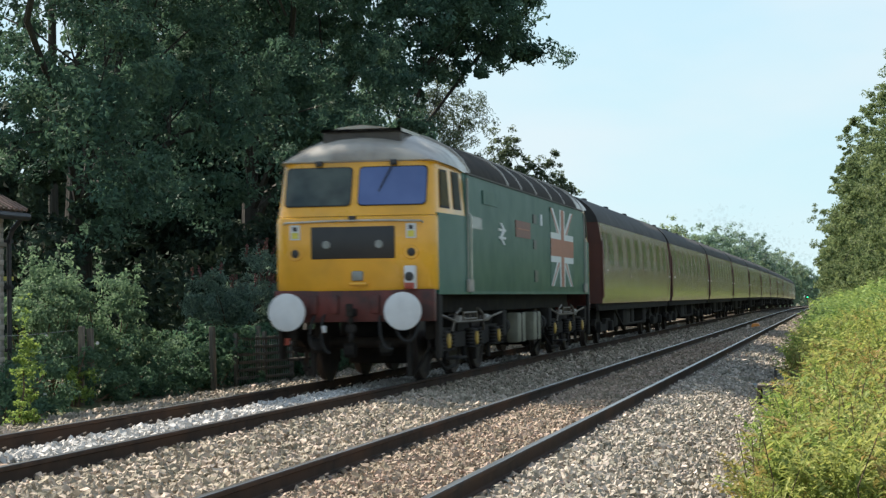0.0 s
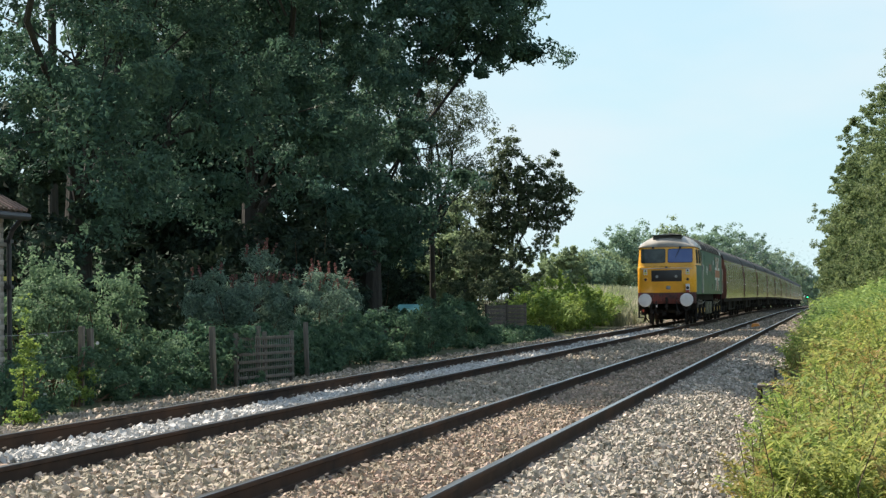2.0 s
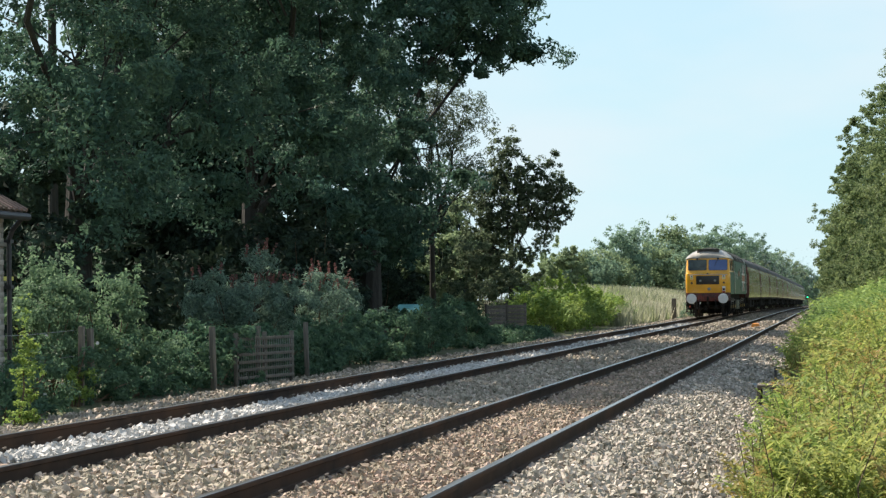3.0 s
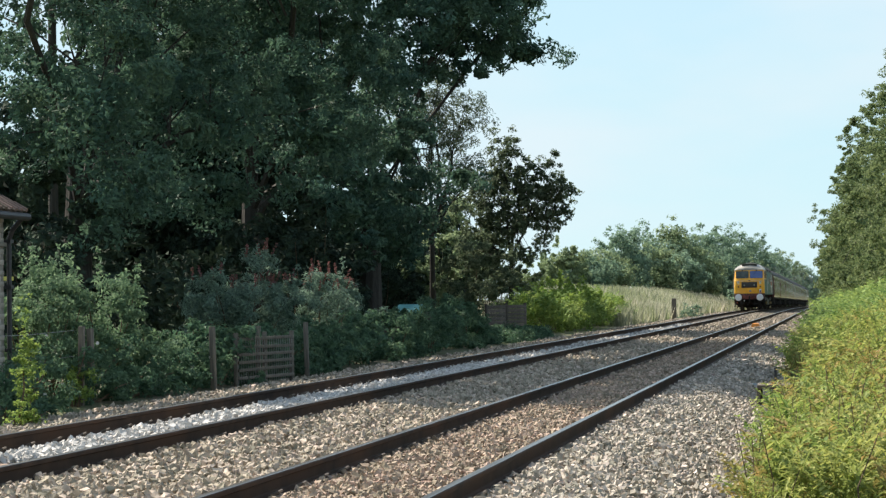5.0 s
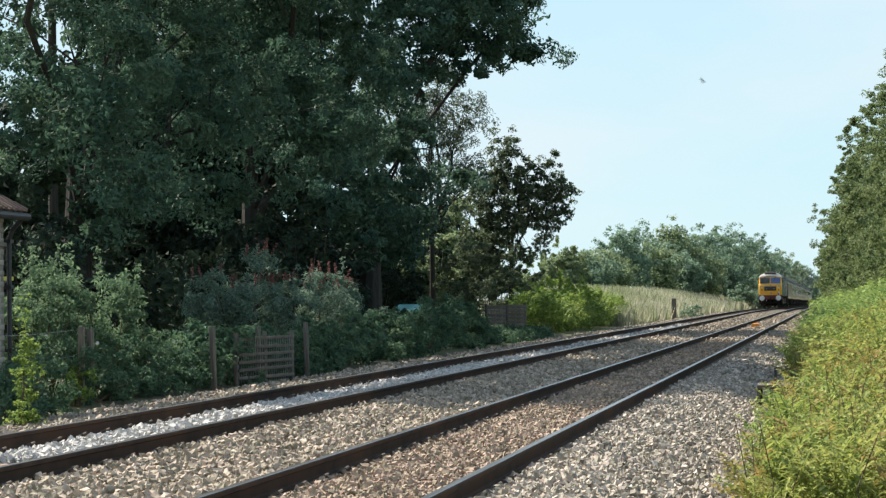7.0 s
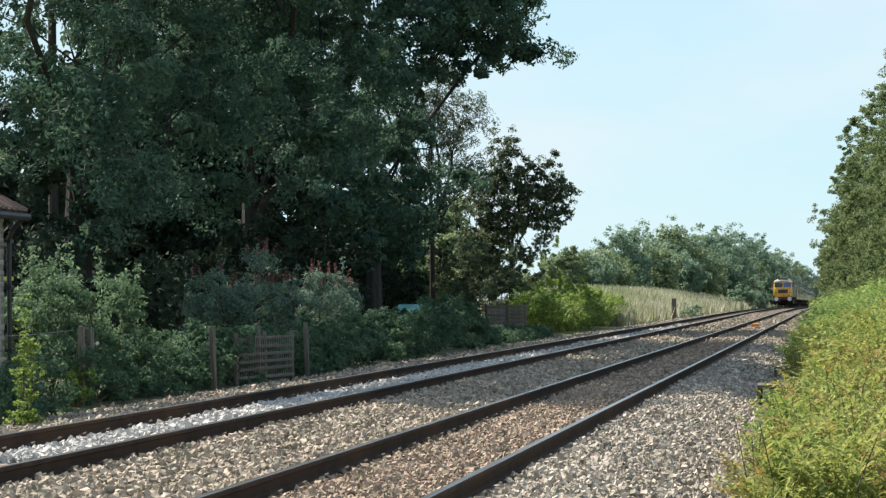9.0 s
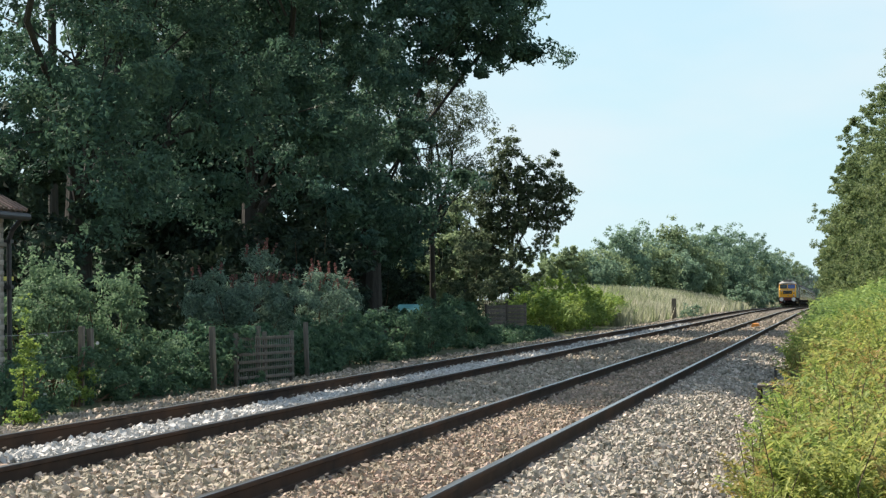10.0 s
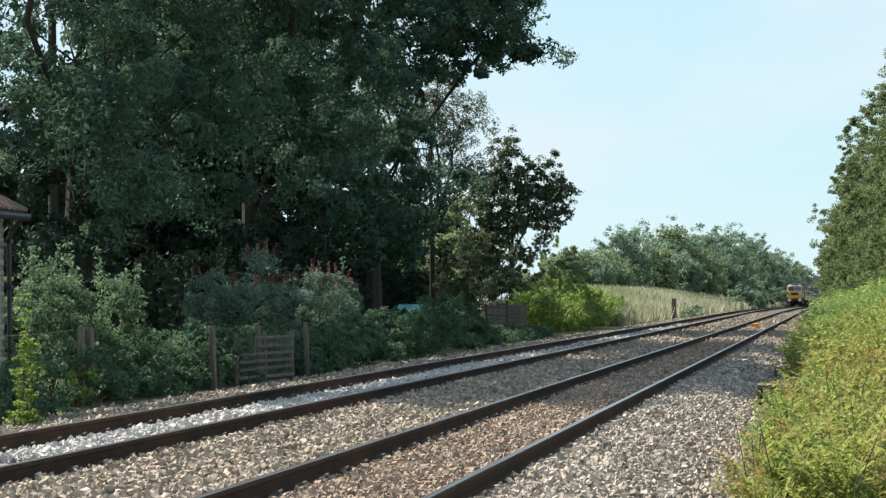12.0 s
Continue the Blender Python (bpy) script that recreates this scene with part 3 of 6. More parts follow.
def shrub(name, label, category, base, lobes, clumps, per, size, spread, leaf, group="", narrow=0.5, up=0.3, stems=10, inner=0.35, spikes=0, sprigs=0, each=4):
    """A bush of many stems, with shoots standing out of its top and, where it has them, flower spikes."""
    t = thing(name, label, category, base, group)
    m = Mesh()
    cl, out, sp = bunched(lobes, int(clumps * 1.15), spread * 1.5, inner, each)
    for i in range(min(stems, len(cl))):
        c = cl[i]
        limb(m, (c[0] * 0.3, c[1] * 0.3, -0.3), tuple(c), 0.022, 0.006, 0.1, 5, 3)
    part("stem_cluster", m, M_STEM, t, "thin brown stems")["kind"] = "stuff"
    extra = []
    for i in range(sprigs):
        l = lobes[RNG.integers(len(lobes))]
        a, h = RNG.uniform(0, 6.28), RNG.uniform(0.15, 0.5)
        x, y = l[0] + math.cos(a) * l[3] * 0.7, l[1] + math.sin(a) * l[4] * 0.7
        for k in range(5):
            extra.append((x + RNG.normal() * 0.03, y + RNG.normal() * 0.03, l[2] + l[5] * 0.75 + h * k / 4 * 1.2))
    v, f = leaves(cl, sp, int(per * 0.8), size, up, narrow, out=out)
    if extra:
        v2, f2 = leaves(np.array(extra), 0.09, 9, size, up, narrow)
        f = np.concatenate([f, f2 + len(v)])
        v = np.concatenate([v, v2])
    raw("foliage", v, f, leaf, t)
    if spikes:
        tops = cl[np.argsort(-cl[:, 2])][:spikes * 2]
        tops = tops[RNG.permutation(len(tops))[:spikes]]
        sv, sf, o = [], [], 0
        for c in tops:
            d = np.array([RNG.normal() * 0.25, RNG.normal() * 0.25, 1.0])
            pts = np.array([c + d * k * 0.05 + np.array([0, 0, 0.1]) for k in range(6)])
            a, b = leaves(pts, 0.035, 7, 0.05, 0.2, 0.8)
            sv.append(a)
            sf.append(b + o)
            o += len(a)
        ob = raw("flower_spray", np.concatenate(sv), np.concatenate(sf), M_SPIKE, t)
        ob["label"], ob["kind"] = "faded reddish flower spikes", "stuff"
    return t


def way(px, y):
    """X of a place at distance y under image column px, to fit the camera's view."""
    return y * math.tan(-YAW + math.atan((px - 784) / 3418.0))


def build_oaks():
    # lobes above the view are added to throw shade across the tracks
    tree("oak_tree", "large dark oak in full leaf, overhanging the lineside", "tree", (-17.5, 43, -0.3),
         [(0, 0, 9.5, 4.2, 5.5, 3.8), (2.0, -4.0, 5.6, 2.4, 3.2, 2.0), (2.6, 3.0, 6.0, 2.8, 3.6, 2.4), (2.4, -8.6, 11.7, 2.3, 3.7, 1.8), (1.5, 1, 13, 3.5, 4.5, 2.5), (2.0, -1.5, 4.1, 2.0, 4.0, 1.1), (2.4, -8.4, 11.7, 1.8, 3.0, 1.4), (3.2, -4.2, 12.4, 2.2, 2.8, 1.7), (3.4, 1.5, 12.8, 2.3, 3.4, 1.9), (3.4, -4.5, 10.2, 1.8, 3.4, 1.6), (3.6, 2.0, 10.8, 1.8, 3.8, 1.6), (3.3, -2.6, 14.2, 2.2, 3.5, 1.7), (3.3, 4.0, 14.2, 2.2, 3.5, 1.7), (0.2, -11.5, 10.6, 1.8, 2.3, 1.5)],
         # two openings follow camera sightlines, fitted to its view of the sky
         (0.42, 4.6), 1400, 108, 0.14, 0.52, M_OAK, "lineside oaks", inner=0.62, twigs=70, branchy=0.4, core=650, head=(10.0, 900), view_gaps=[((way(95, 33), 33, 6.1), (way(95, 56), 56, 9.2), 0.5, 0.95), ((way(15, 33), 33, 3.6), (way(15, 56), 56, 4.8), 0.3, 0.8)])
    tree("oak_tree", "slender young oak whose bare stem shows through a gap", "tree", (way(96, 50), 50, -0.3),
         [(0, 0, 13.5, 2.2, 2.4, 1.6), (-1.9, 0, 8.0, 0.5, 0.6, 0.3), (1.3, 0.4, 9.6, 0.6, 0.6, 0.4)],
         (0.15, 11.5), 130, 90, 0.15, 0.5, M_OAK, "lineside oaks", inner=0.5, twigs=20)
    tree("oak_tree", "large dark oak with a dense shaded crown", "tree", (-18.5, 60, -0.3),
         [(0, 0, 10, 4.5, 6, 4.2), (3.0, -3, 6.6, 2.8, 4.4, 2.6), (2.0, 5.0, 7.4, 2.6, 3.8, 1.6), (1, 2, 14.5, 4, 5, 2.6), (2, -5, 10.5, 3, 3.5, 3), (4.2, -9, 11.6, 2, 4, 1.6), (4.2, -2, 12.6, 2, 4, 1.6)],
         (0.45, 5.0), 1000, 105, 0.165, 0.55, M_OAK, "lineside oaks", inner=0.6, twigs=60, branchy=0.6, core=560, head=(11.6, 700))
    tree("oak_tree", "tall oak whose boughs reach out over the railway", "tree", (-19, 78, -0.3),
         [(0, 0, 11.5, 4.6, 5, 4), (3.4, 1.5, 13.2, 2.8, 3.2, 2.0), (4.9, 4.2, 13.0, 2.0, 2.6, 1.3), (0.4, -5, 9.2, 3, 4, 2.8), (1, 2, 16, 4, 5, 2.8), (4.4, 2.8, 15.0, 2.4, 3.0, 1.9), (6.1, 5.2, 14.0, 0.9, 1.0, 0.5), (5.7, 4.6, 12.0, 0.8, 0.9, 0.4), (6.0, 5.2, 12.6, 1.2, 1.2, 0.8), (5.4, 4.0, 16.2, 1.0, 1.0, 0.6), (0.6, -4.0, 5.4, 2.3, 4.4, 2.4), (2.3, 1.0, 6.4, 1.5, 2.0, 1.7), (2.0, 1.0, 4.6, 1.5, 2.0, 2.3)],
         (0.5, 6.5), 900, 100, 0.21, 0.58, M_OAK, "lineside oaks", inner=0.6, twigs=26, branchy=0.24, core=280, head=(14.4, 500), gap=(-9, 9, 8.0, 10.2, 0.6))
    tree("oak_tree", "large oak standing behind its neighbours, leaves coloured dark for shade", "tree", (-28, 64, -0.2),
         [(0, 0, 5, 4.5, 7, 4), (2, -6, 3.5, 3, 5, 3), (2, 6, 4.6, 4.5, 5, 3), (2.5, 5, 8.4, 4, 6, 2.4)], (0.5, 4.5), 460, 60, 0.44, 0.95, M_SHADELEAF, "lineside oaks", each=1, bunch=1.0)
    tree("oak_tree", "oak filling the belt behind the front row, leaves coloured dark for shade", "tree", (-25.5, 74, -0.2),
         [(0, 0, 6, 4, 6, 4), (2, 4, 9.5, 3.5, 5, 3.2), (1.5, -5, 9.5, 3.5, 4.5, 3.0)], (0.45, 5.0), 420, 60, 0.44, 0.95, M_SHADELEAF, "lineside oaks", each=1, bunch=1.0)
    tree("oak_tree", "large oak deep in the belt of trees, leaves coloured dark for shade", "tree", (-30, 88, -0.2),
         [(0, 0, 8, 5, 8, 5), (3, -7, 8, 4, 5, 5), (3.2, 5, 7, 3.4, 5, 4), (1, 0, 14, 5, 7, 3)], (0.5, 4.5), 460, 60, 0.44, 1.0, M_SHADELEAF, "lineside oaks", each=1, bunch=1.0)
    # undergrowth below the crowns, its leaves coloured near black as deep shade
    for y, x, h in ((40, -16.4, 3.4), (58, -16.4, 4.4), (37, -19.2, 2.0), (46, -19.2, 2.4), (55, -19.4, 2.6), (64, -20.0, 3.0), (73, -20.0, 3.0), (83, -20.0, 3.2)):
        shrub("holly_bush", "evergreen undergrowth below the oaks, leaves coloured dark for shade", "bush", (x, y, -0.3),
              [(0, 0, h * 0.5, 1.8, 5.2, h * 0.62), (-1.5, 1.5, h * 0.8, 1.6, 3.5, h * 0.5)], 130, 50, 0.25, 0.5, M_SHADELEAF, "undergrowth")


def build_left_edge_trees():
    tree("ash_tree", "slender ash with thin feathery grey-green foliage", "tree", (way(765, 96), 96, 0),
         [(0, 0, 9.2, 2.2, 2.2, 2.6), (1.6, 0.5, 10.4, 1.6, 1.6, 1.7), (1.9, 0.3, 7.2, 1.6, 1.5, 1.5), (-1.6, 0, 10.8, 1.6, 1.6, 1.5), (0.4, 0, 12.2, 1.5, 1.5, 1.4)],
         (0.16, 5.5), 460, 44, 0.19, 0.5, M_ASH, "", narrow=0.3, twigs=80, branchy=1.1, inner=0.25, each=1, bunch=1.0)
    tree("maple_tree", "field maple with a ragged dark crown against the sky", "tree", (way(905, 90), 90, 0.1),
         [(0.2, 0, 4.6, 1.9, 1.8, 1.9), (1.3, 0, 5.6, 1.6, 1.3, 1.3), (2.1, 0, 6.0, 0.9, 0.9, 0.8), (-0.3, 0, 7.1, 1.3, 1.2, 1.3), (0.9, 0, 6.9, 0.9, 0.9, 0.9), (-1.3, 0, 3.6, 1.4, 1.4, 1.6), (2.0, 0.2, 4.9, 0.9, 0.9, 0.7), (-0.2, 0, 8.4, 0.8, 0.8, 0.9), (2.6, 0, 6.2, 0.7, 0.7, 0.7), (2.0, 0, 7.2, 0.6, 0.7, 0.8), (-1.2, 0, 6.0, 1.2, 1.2, 1.4)],
         (0.15, 3.0), 560, 40, 0.19, 0.34, M_MAPLE, inner=0.2, twigs=110, each=1, bunch=0.95)
    shrub("hawthorn_bush", "grey-green hawthorn below the maple", "bush", (way(850, 86), 86, 0),
          [(0, 0, 2.0, 1.8, 1.6, 1.9), (1.3, 0.5, 1.4, 1.2, 1.2, 1.4)], 130, 60, 0.17, 0.36, M_MAPLE)
    shrub("hawthorn_bush", "grey-green hawthorn behind the maple", "bush", (way(880, 95), 95, 0),
          [(0, 0, 1.6, 2.0, 1.6, 1.8), (-1.0, 0.5, 2.4, 1.3, 1.2, 1.5), (1.2, 0, 1.2, 1.4, 1.4, 1.4)], 150, 60, 0.17, 0.36, M_MAPLE)
    shrub("hazel_bush", "olive-green hazel at the end of the tree belt", "bush", (way(985, 140), 140, 0.6),
          [(0, 0, 1.8, 2.0, 2, 2.2), (0.5, 0, 3.6, 1.1, 1.2, 1.4), (-1.5, 0, 2.4, 1.2, 1.2, 1.5), (1.4, 0, 2.4, 1.0, 1, 1.4)], 210, 55, 0.25, 0.5, M_FARLEAF2, sprigs=8)
    for px, y, h in ((808, 106, 6.2), (850, 112, 5.4), (775, 100, 4.6)):
        shrub("hazel_bush", "sunlit yellow-green hazel behind the tree belt", "bush", (way(px, y), y, 0), [(0, 0, h * 0.45, 1.6, 1.6, h * 0.55), (0.6, 0, h * 0.8, 0.9, 1.0, h * 0.3)], 110, 45, 0.24, 0.42, M_FARLEAF2, "sunlit hazels")
    # far trees closing the view on the left of the line
    far = [(1040, 150, 445, 2.6, 0), (1066, 165, 440, 2.8, 1), (1100, 172, 400, 3.0, 0), (1128, 186, 392, 3.2, 0), (1158, 180, 430, 2.4, 1), (1190, 205, 384, 2.8, 1), (1160, 200, 415, 3.4, 0), (1222, 230, 402, 3.6, 0),
           (1250, 248, 394, 3.8, 0), (1280, 275, 402, 4.0, 0), (1310, 310, 397, 4.4, 0), (1334, 345, 412, 4.4, 0), (1358, 390, 438, 4.6, 0), (1380, 430, 444, 5.0, 1), (1402, 500, 466, 5.0, 0), (1424, 620, 470, 6.0, 0),
           (1205, 190, 450, 2.6, 0), (1235, 205, 440, 2.8, 1), (1265, 235, 445, 3.2, 0), (1295, 265, 440, 3.4, 0), (1325, 305, 455, 3.6, 1), (1350, 350, 468, 3.6, 0), (1380, 400, 476, 4.0, 0)]
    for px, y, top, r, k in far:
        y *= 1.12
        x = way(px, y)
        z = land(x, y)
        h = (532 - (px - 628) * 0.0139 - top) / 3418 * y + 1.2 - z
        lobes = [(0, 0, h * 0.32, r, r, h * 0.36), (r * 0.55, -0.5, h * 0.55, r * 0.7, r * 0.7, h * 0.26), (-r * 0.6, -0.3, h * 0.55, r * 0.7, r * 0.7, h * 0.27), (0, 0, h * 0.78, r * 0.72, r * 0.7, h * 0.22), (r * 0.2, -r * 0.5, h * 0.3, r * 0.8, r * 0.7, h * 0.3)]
        tree("woodland_tree", "broadleaf tree in the sunlit far belt, leaves paled for haze", "tree", (x, y, z), lobes, (0.2, h * 0.3), 200, 38, 0.17 + y * 0.0007, 0.5 + y * 0.0012, M_FARLEAF2 if k else M_FARLEAF, "far tree belt", inner=0.5, twigs=6, each=1, bunch=0.9, core=36)
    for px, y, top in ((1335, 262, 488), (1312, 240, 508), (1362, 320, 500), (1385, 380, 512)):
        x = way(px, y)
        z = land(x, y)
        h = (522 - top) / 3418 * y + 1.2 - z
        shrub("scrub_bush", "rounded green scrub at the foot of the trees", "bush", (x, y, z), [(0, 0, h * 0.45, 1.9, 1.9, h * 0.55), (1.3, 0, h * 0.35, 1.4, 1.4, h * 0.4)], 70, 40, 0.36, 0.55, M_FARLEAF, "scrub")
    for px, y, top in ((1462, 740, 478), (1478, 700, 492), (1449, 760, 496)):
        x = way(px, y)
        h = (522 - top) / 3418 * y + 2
        tree("woodland_tree", "distant tree closing the end of the cutting, leaves paled for haze", "tree", (x, y, land(x, y)), [(0, 0, h * 0.5, 4, 4, h * 0.5)], (0.25, 3), 70, 36, 0.9, 1.2, M_FARLEAF, "far tree belt", each=1)
    tree("woodland_tree", "dense tree closing the belt under the ash, leaves coloured dark for shade", "tree", (way(690, 108), 108, -0.2), [(0, 0, 4.6, 4.0, 4, 4.2), (-2.0, 0, 6.2, 2.6, 3, 2.6), (2.4, 0, 4.0, 2.2, 3, 3.2)], (0.3, 3.0), 330, 44, 0.4, 0.9, M_SHADELEAF, "back of the tree belt", each=1, bunch=1.0)
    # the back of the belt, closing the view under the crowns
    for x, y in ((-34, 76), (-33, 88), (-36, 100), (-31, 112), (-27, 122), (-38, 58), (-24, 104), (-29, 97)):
        tree("woodland_tree", "tree at the back of the belt, leaves coloured dark for shade", "tree", (x, y, -0.3), [(0, 0, 2.0, 4, 6, 2.4), (1, 3, 3.0, 3, 4, 1.8), (0, -2, 3.6, 3, 4, 1.7)], (0.25, 2.5), 150, 38, 0.62, 0.95, M_SHADELEAF, "back of the tree belt", each=1, bunch=1.0)


def build_right_trees():
    # trees from y 320 on are added to darken reflections in the far coaches
    rows = [(5.8, 92, 12.8, 3.5), (5.3, 106, 13.2, 3.8), (4.8, 121, 14.4, 3.9), (4.3, 137, 14.6, 3.8), (3.9, 155, 14.0, 3.8), (3.4, 176, 13.6, 3.8), (3.0, 200, 13.2, 3.8), (2.7, 232, 12.6, 3.8), (2.4, 270, 12.0, 4.0), (2.4, 320, 12, 4.2), (2.2, 380, 12, 4.6), (2.4, 450, 12, 5), (2.6, 530, 12, 5), (2.6, 620, 12, 5), (3, 720, 12, 5), (3, 830, 13, 6), (4, 950, 13, 6)]
    for x, y, h, r in rows:
        x, h, r = x - 0.4, h * 1.0, r * 1.05
        z = land(x, y)
        lobes = [(0, 0, h * 0.36, r, r * 1.2, h * 0.3), (-r * 0.35, -r * 0.5, h * 0.55, r * 0.75, r, h * 0.22), (r * 0.3, 0, h * 0.65, r * 0.85, r, h * 0.25), (-0.3, 0, h * 0.82, r * 0.62, r * 0.8, h * 0.18), (-r * 0.5, 0, h * 0.27, r * 0.75, r * 0.9, h * 0.2)]
        tree("lineside_tree", "tall sunlit broadleaf tree above the bracken bank", "tree", (x, y, z), lobes, (0.22, h * 0.3), *((420, 64, 0.19, 0.62) if y < 190 else (110, 40, 0.55, 0.9)), M_RLEAF, "bank trees", twigs=16, each=3 if y < 190 else 1, bunch=1.05, core=40 if y < 190 else 0)
    for x, y, h in ((4.6, 88, 2.6), (4.2, 104, 3.0), (3.6, 124, 3.2), (3.0, 145, 3.4), (2.4, 175, 3.2), (1.7, 210, 3.2), (1.0, 250, 3.2)):
        shrub("hazel_bush", "grey-green bush at the foot of the bank trees", "bush", (x, y, land(x, y)), [(0, 0, h * 0.5, 1.6, 4, h * 0.55), (-0.6, 4, h * 0.4, 1.2, 3, h * 0.45)], 90, 45, 0.26, 0.5, M_RLEAF, "bank bushes")


def build_hedge():
    e = "pale green elder bush growing through the fence"
    shrub("elder_bush", e, "bush", (-12.0, 30.0, -0.28), [(0, 0, 0.95, 0.95, 1.2, 1.0), (0.1, 1.0, 1.35, 0.6, 0.8, 0.65), (0, -0.8, 1.2, 0.55, 0.7, 0.6), (0.5, 0.4, 0.5, 0.6, 1.2, 0.6)], 230, 62, 0.085, 0.2, M_ELDER, "", stems=30, sprigs=16)
    shrub("elder_bush", e, "bush", (-12.2, 28.0, -0.28), [(0, 0, 0.9, 0.8, 1.1, 0.95), (0.3, -0.8, 0.7, 0.6, 0.8, 0.8), (0.0, 0.6, 1.5, 0.5, 0.6, 0.5)], 170, 60, 0.085, 0.2, M_ELDER, "", stems=30, sprigs=14)
    shrub("bramble_bush", "tangled brambles and nettles at the fence foot", "bush", (-11.3, 26.6, -0.28), [(0, 0, 0.3, 0.45, 1.4, 0.5), (0.1, 2.5, 0.35, 0.5, 1.6, 0.55), (0.05, 4.3, 0.35, 0.5, 1.2, 0.6), (0.1, 5.6, 0.25, 0.45, 1.2, 0.5), (0.35, 1.5, 0.05, 0.3, 2.6, 0.3)], 330, 55, 0.075, 0.18, M_IVY, "", stems=16)
    shrub("bramble_bush", "bramble leaves catching the sun beside the ballast", "bush", (-9.8, 22.2, -0.3), [(0, 0, 0.22, 0.14, 0.2, 0.26), (0.03, 0.1, 0.6, 0.09, 0.12, 0.3), (0.0, 0.1, 0.92, 0.06, 0.08, 0.16)], 56, 26, 0.06, 0.10, M_LIME, "", stems=6, sprigs=4)
    shrub("bramble_bush", "dark green brambles leaning on the slack fence wire", "bush", (-10.7, 23.6, -0.3), [(0, 0, 0.3, 0.4, 1.0, 0.42), (-0.2, 1.2, 0.45, 0.4, 0.9, 0.5)], 110, 50, 0.075, 0.16, M_IVY, "", stems=10)
    shrub("bramble_bush", "low sunlit weeds by the fence post", "bush", (-10.95, 26.6, -0.3), [(0, 0, 0.25, 0.2, 0.4, 0.3), (0, 0.3, 0.5, 0.1, 0.2, 0.15)], 22, 36, 0.07, 0.12, M_LIME, "", stems=6)
    b = "buddleia with grey-green leaves and faded red flower spikes"
    shrub("buddleia_bush", b, "bush", (-13.0, 41, -0.28), [(0, 0, 1.1, 1.0, 2.2, 1.0), (0, -1.4, 1.5, 0.7, 1.0, 0.7), (0.1, 1.2, 1.8, 0.7, 1.3, 0.65), (0.4, 2.5, 1.1, 0.7, 1.2, 0.8)], 240, 60, 0.12, 0.27, M_BUDD, "", narrow=0.3, stems=30, spikes=26, sprigs=6)
    shrub("buddleia_bush", b, "bush", (-13.0, 47.5, -0.28), [(0, 0, 1.0, 0.9, 2.0, 1.0), (0.2, 1.0, 1.7, 0.6, 1.3, 0.55), (0.2, 3.2, 1.0, 0.7, 1.5, 0.8)], 190, 60, 0.12, 0.27, M_BUDD, "", narrow=0.3, stems=26, spikes=34, sprigs=4)
    i = "ivy and bindweed smothering the lineside fence"
    for y, h, w in ((33.3, 1.0, 1.6), (36.6, 0.85, 2.0), (40.0, 0.95, 2.2), (44.0, 1.05, 2.6), (48.5, 1.15, 3.0), (53.5, 1.25, 3.2), (59, 1.2, 3.0), (64, 0.42, 3.0), (69, 0.26, 3.0), (74, 0.2, 2.6)):
        shrub("ivy_hedge", i, "hedge", (-11.15 - (y - 33) * 0.012, y, -0.28), [(0, 0, h * 0.45, 0.6, w, h * 0.6), (0.05, w * 0.3, h * 0.75, 0.4, w * 0.6, h * 0.35), (0.3, 0, h * 0.22, 0.5, w, h * 0.35)], 150, 55, 0.11, 0.23, M_IVY, "fence hedge", stems=12)
    shrub("ivy_hedge", i, "hedge", (-14.4, 70, -0.28), [(0, 0, 0.6, 0.7, 3.0, 0.8), (-0.3, 2, 1.0, 0.6, 2.0, 0.6)], 200, 60, 0.11, 0.26, M_IVY, "fence hedge", stems=12)
    # white bindweed flowers
    for px, y, z in ((95, 27.0, 0.75), (185, 27.8, 0.62), (92, 25.6, -0.02), (125, 26.6, 0.06), (382, 32.2, 0.28), (388, 32.3, 0.2), (655, 44.5, -0.02), (350, 31.6, 0.15), (565, 40.2, 0.5)):
        m = Mesh()
        m.turned([(0.0, 0.005), (0.015, 0.01), (0.034, 0.02), (0.038, 0.027), (0.034, 0.014)], "y", n=10)
        ob = part("bindweed_flower", m, M_PETAL)
        tagged(ob, "white bindweed trumpet open on the hedge", "flower", "bindweed flowers")
        ob.location = (way(px, y), y - 0.3, z)
        ob.rotation_euler = (math.pi + random.uniform(-.4, .4), random.uniform(-.5, .5), random.uniform(-.6, .6))


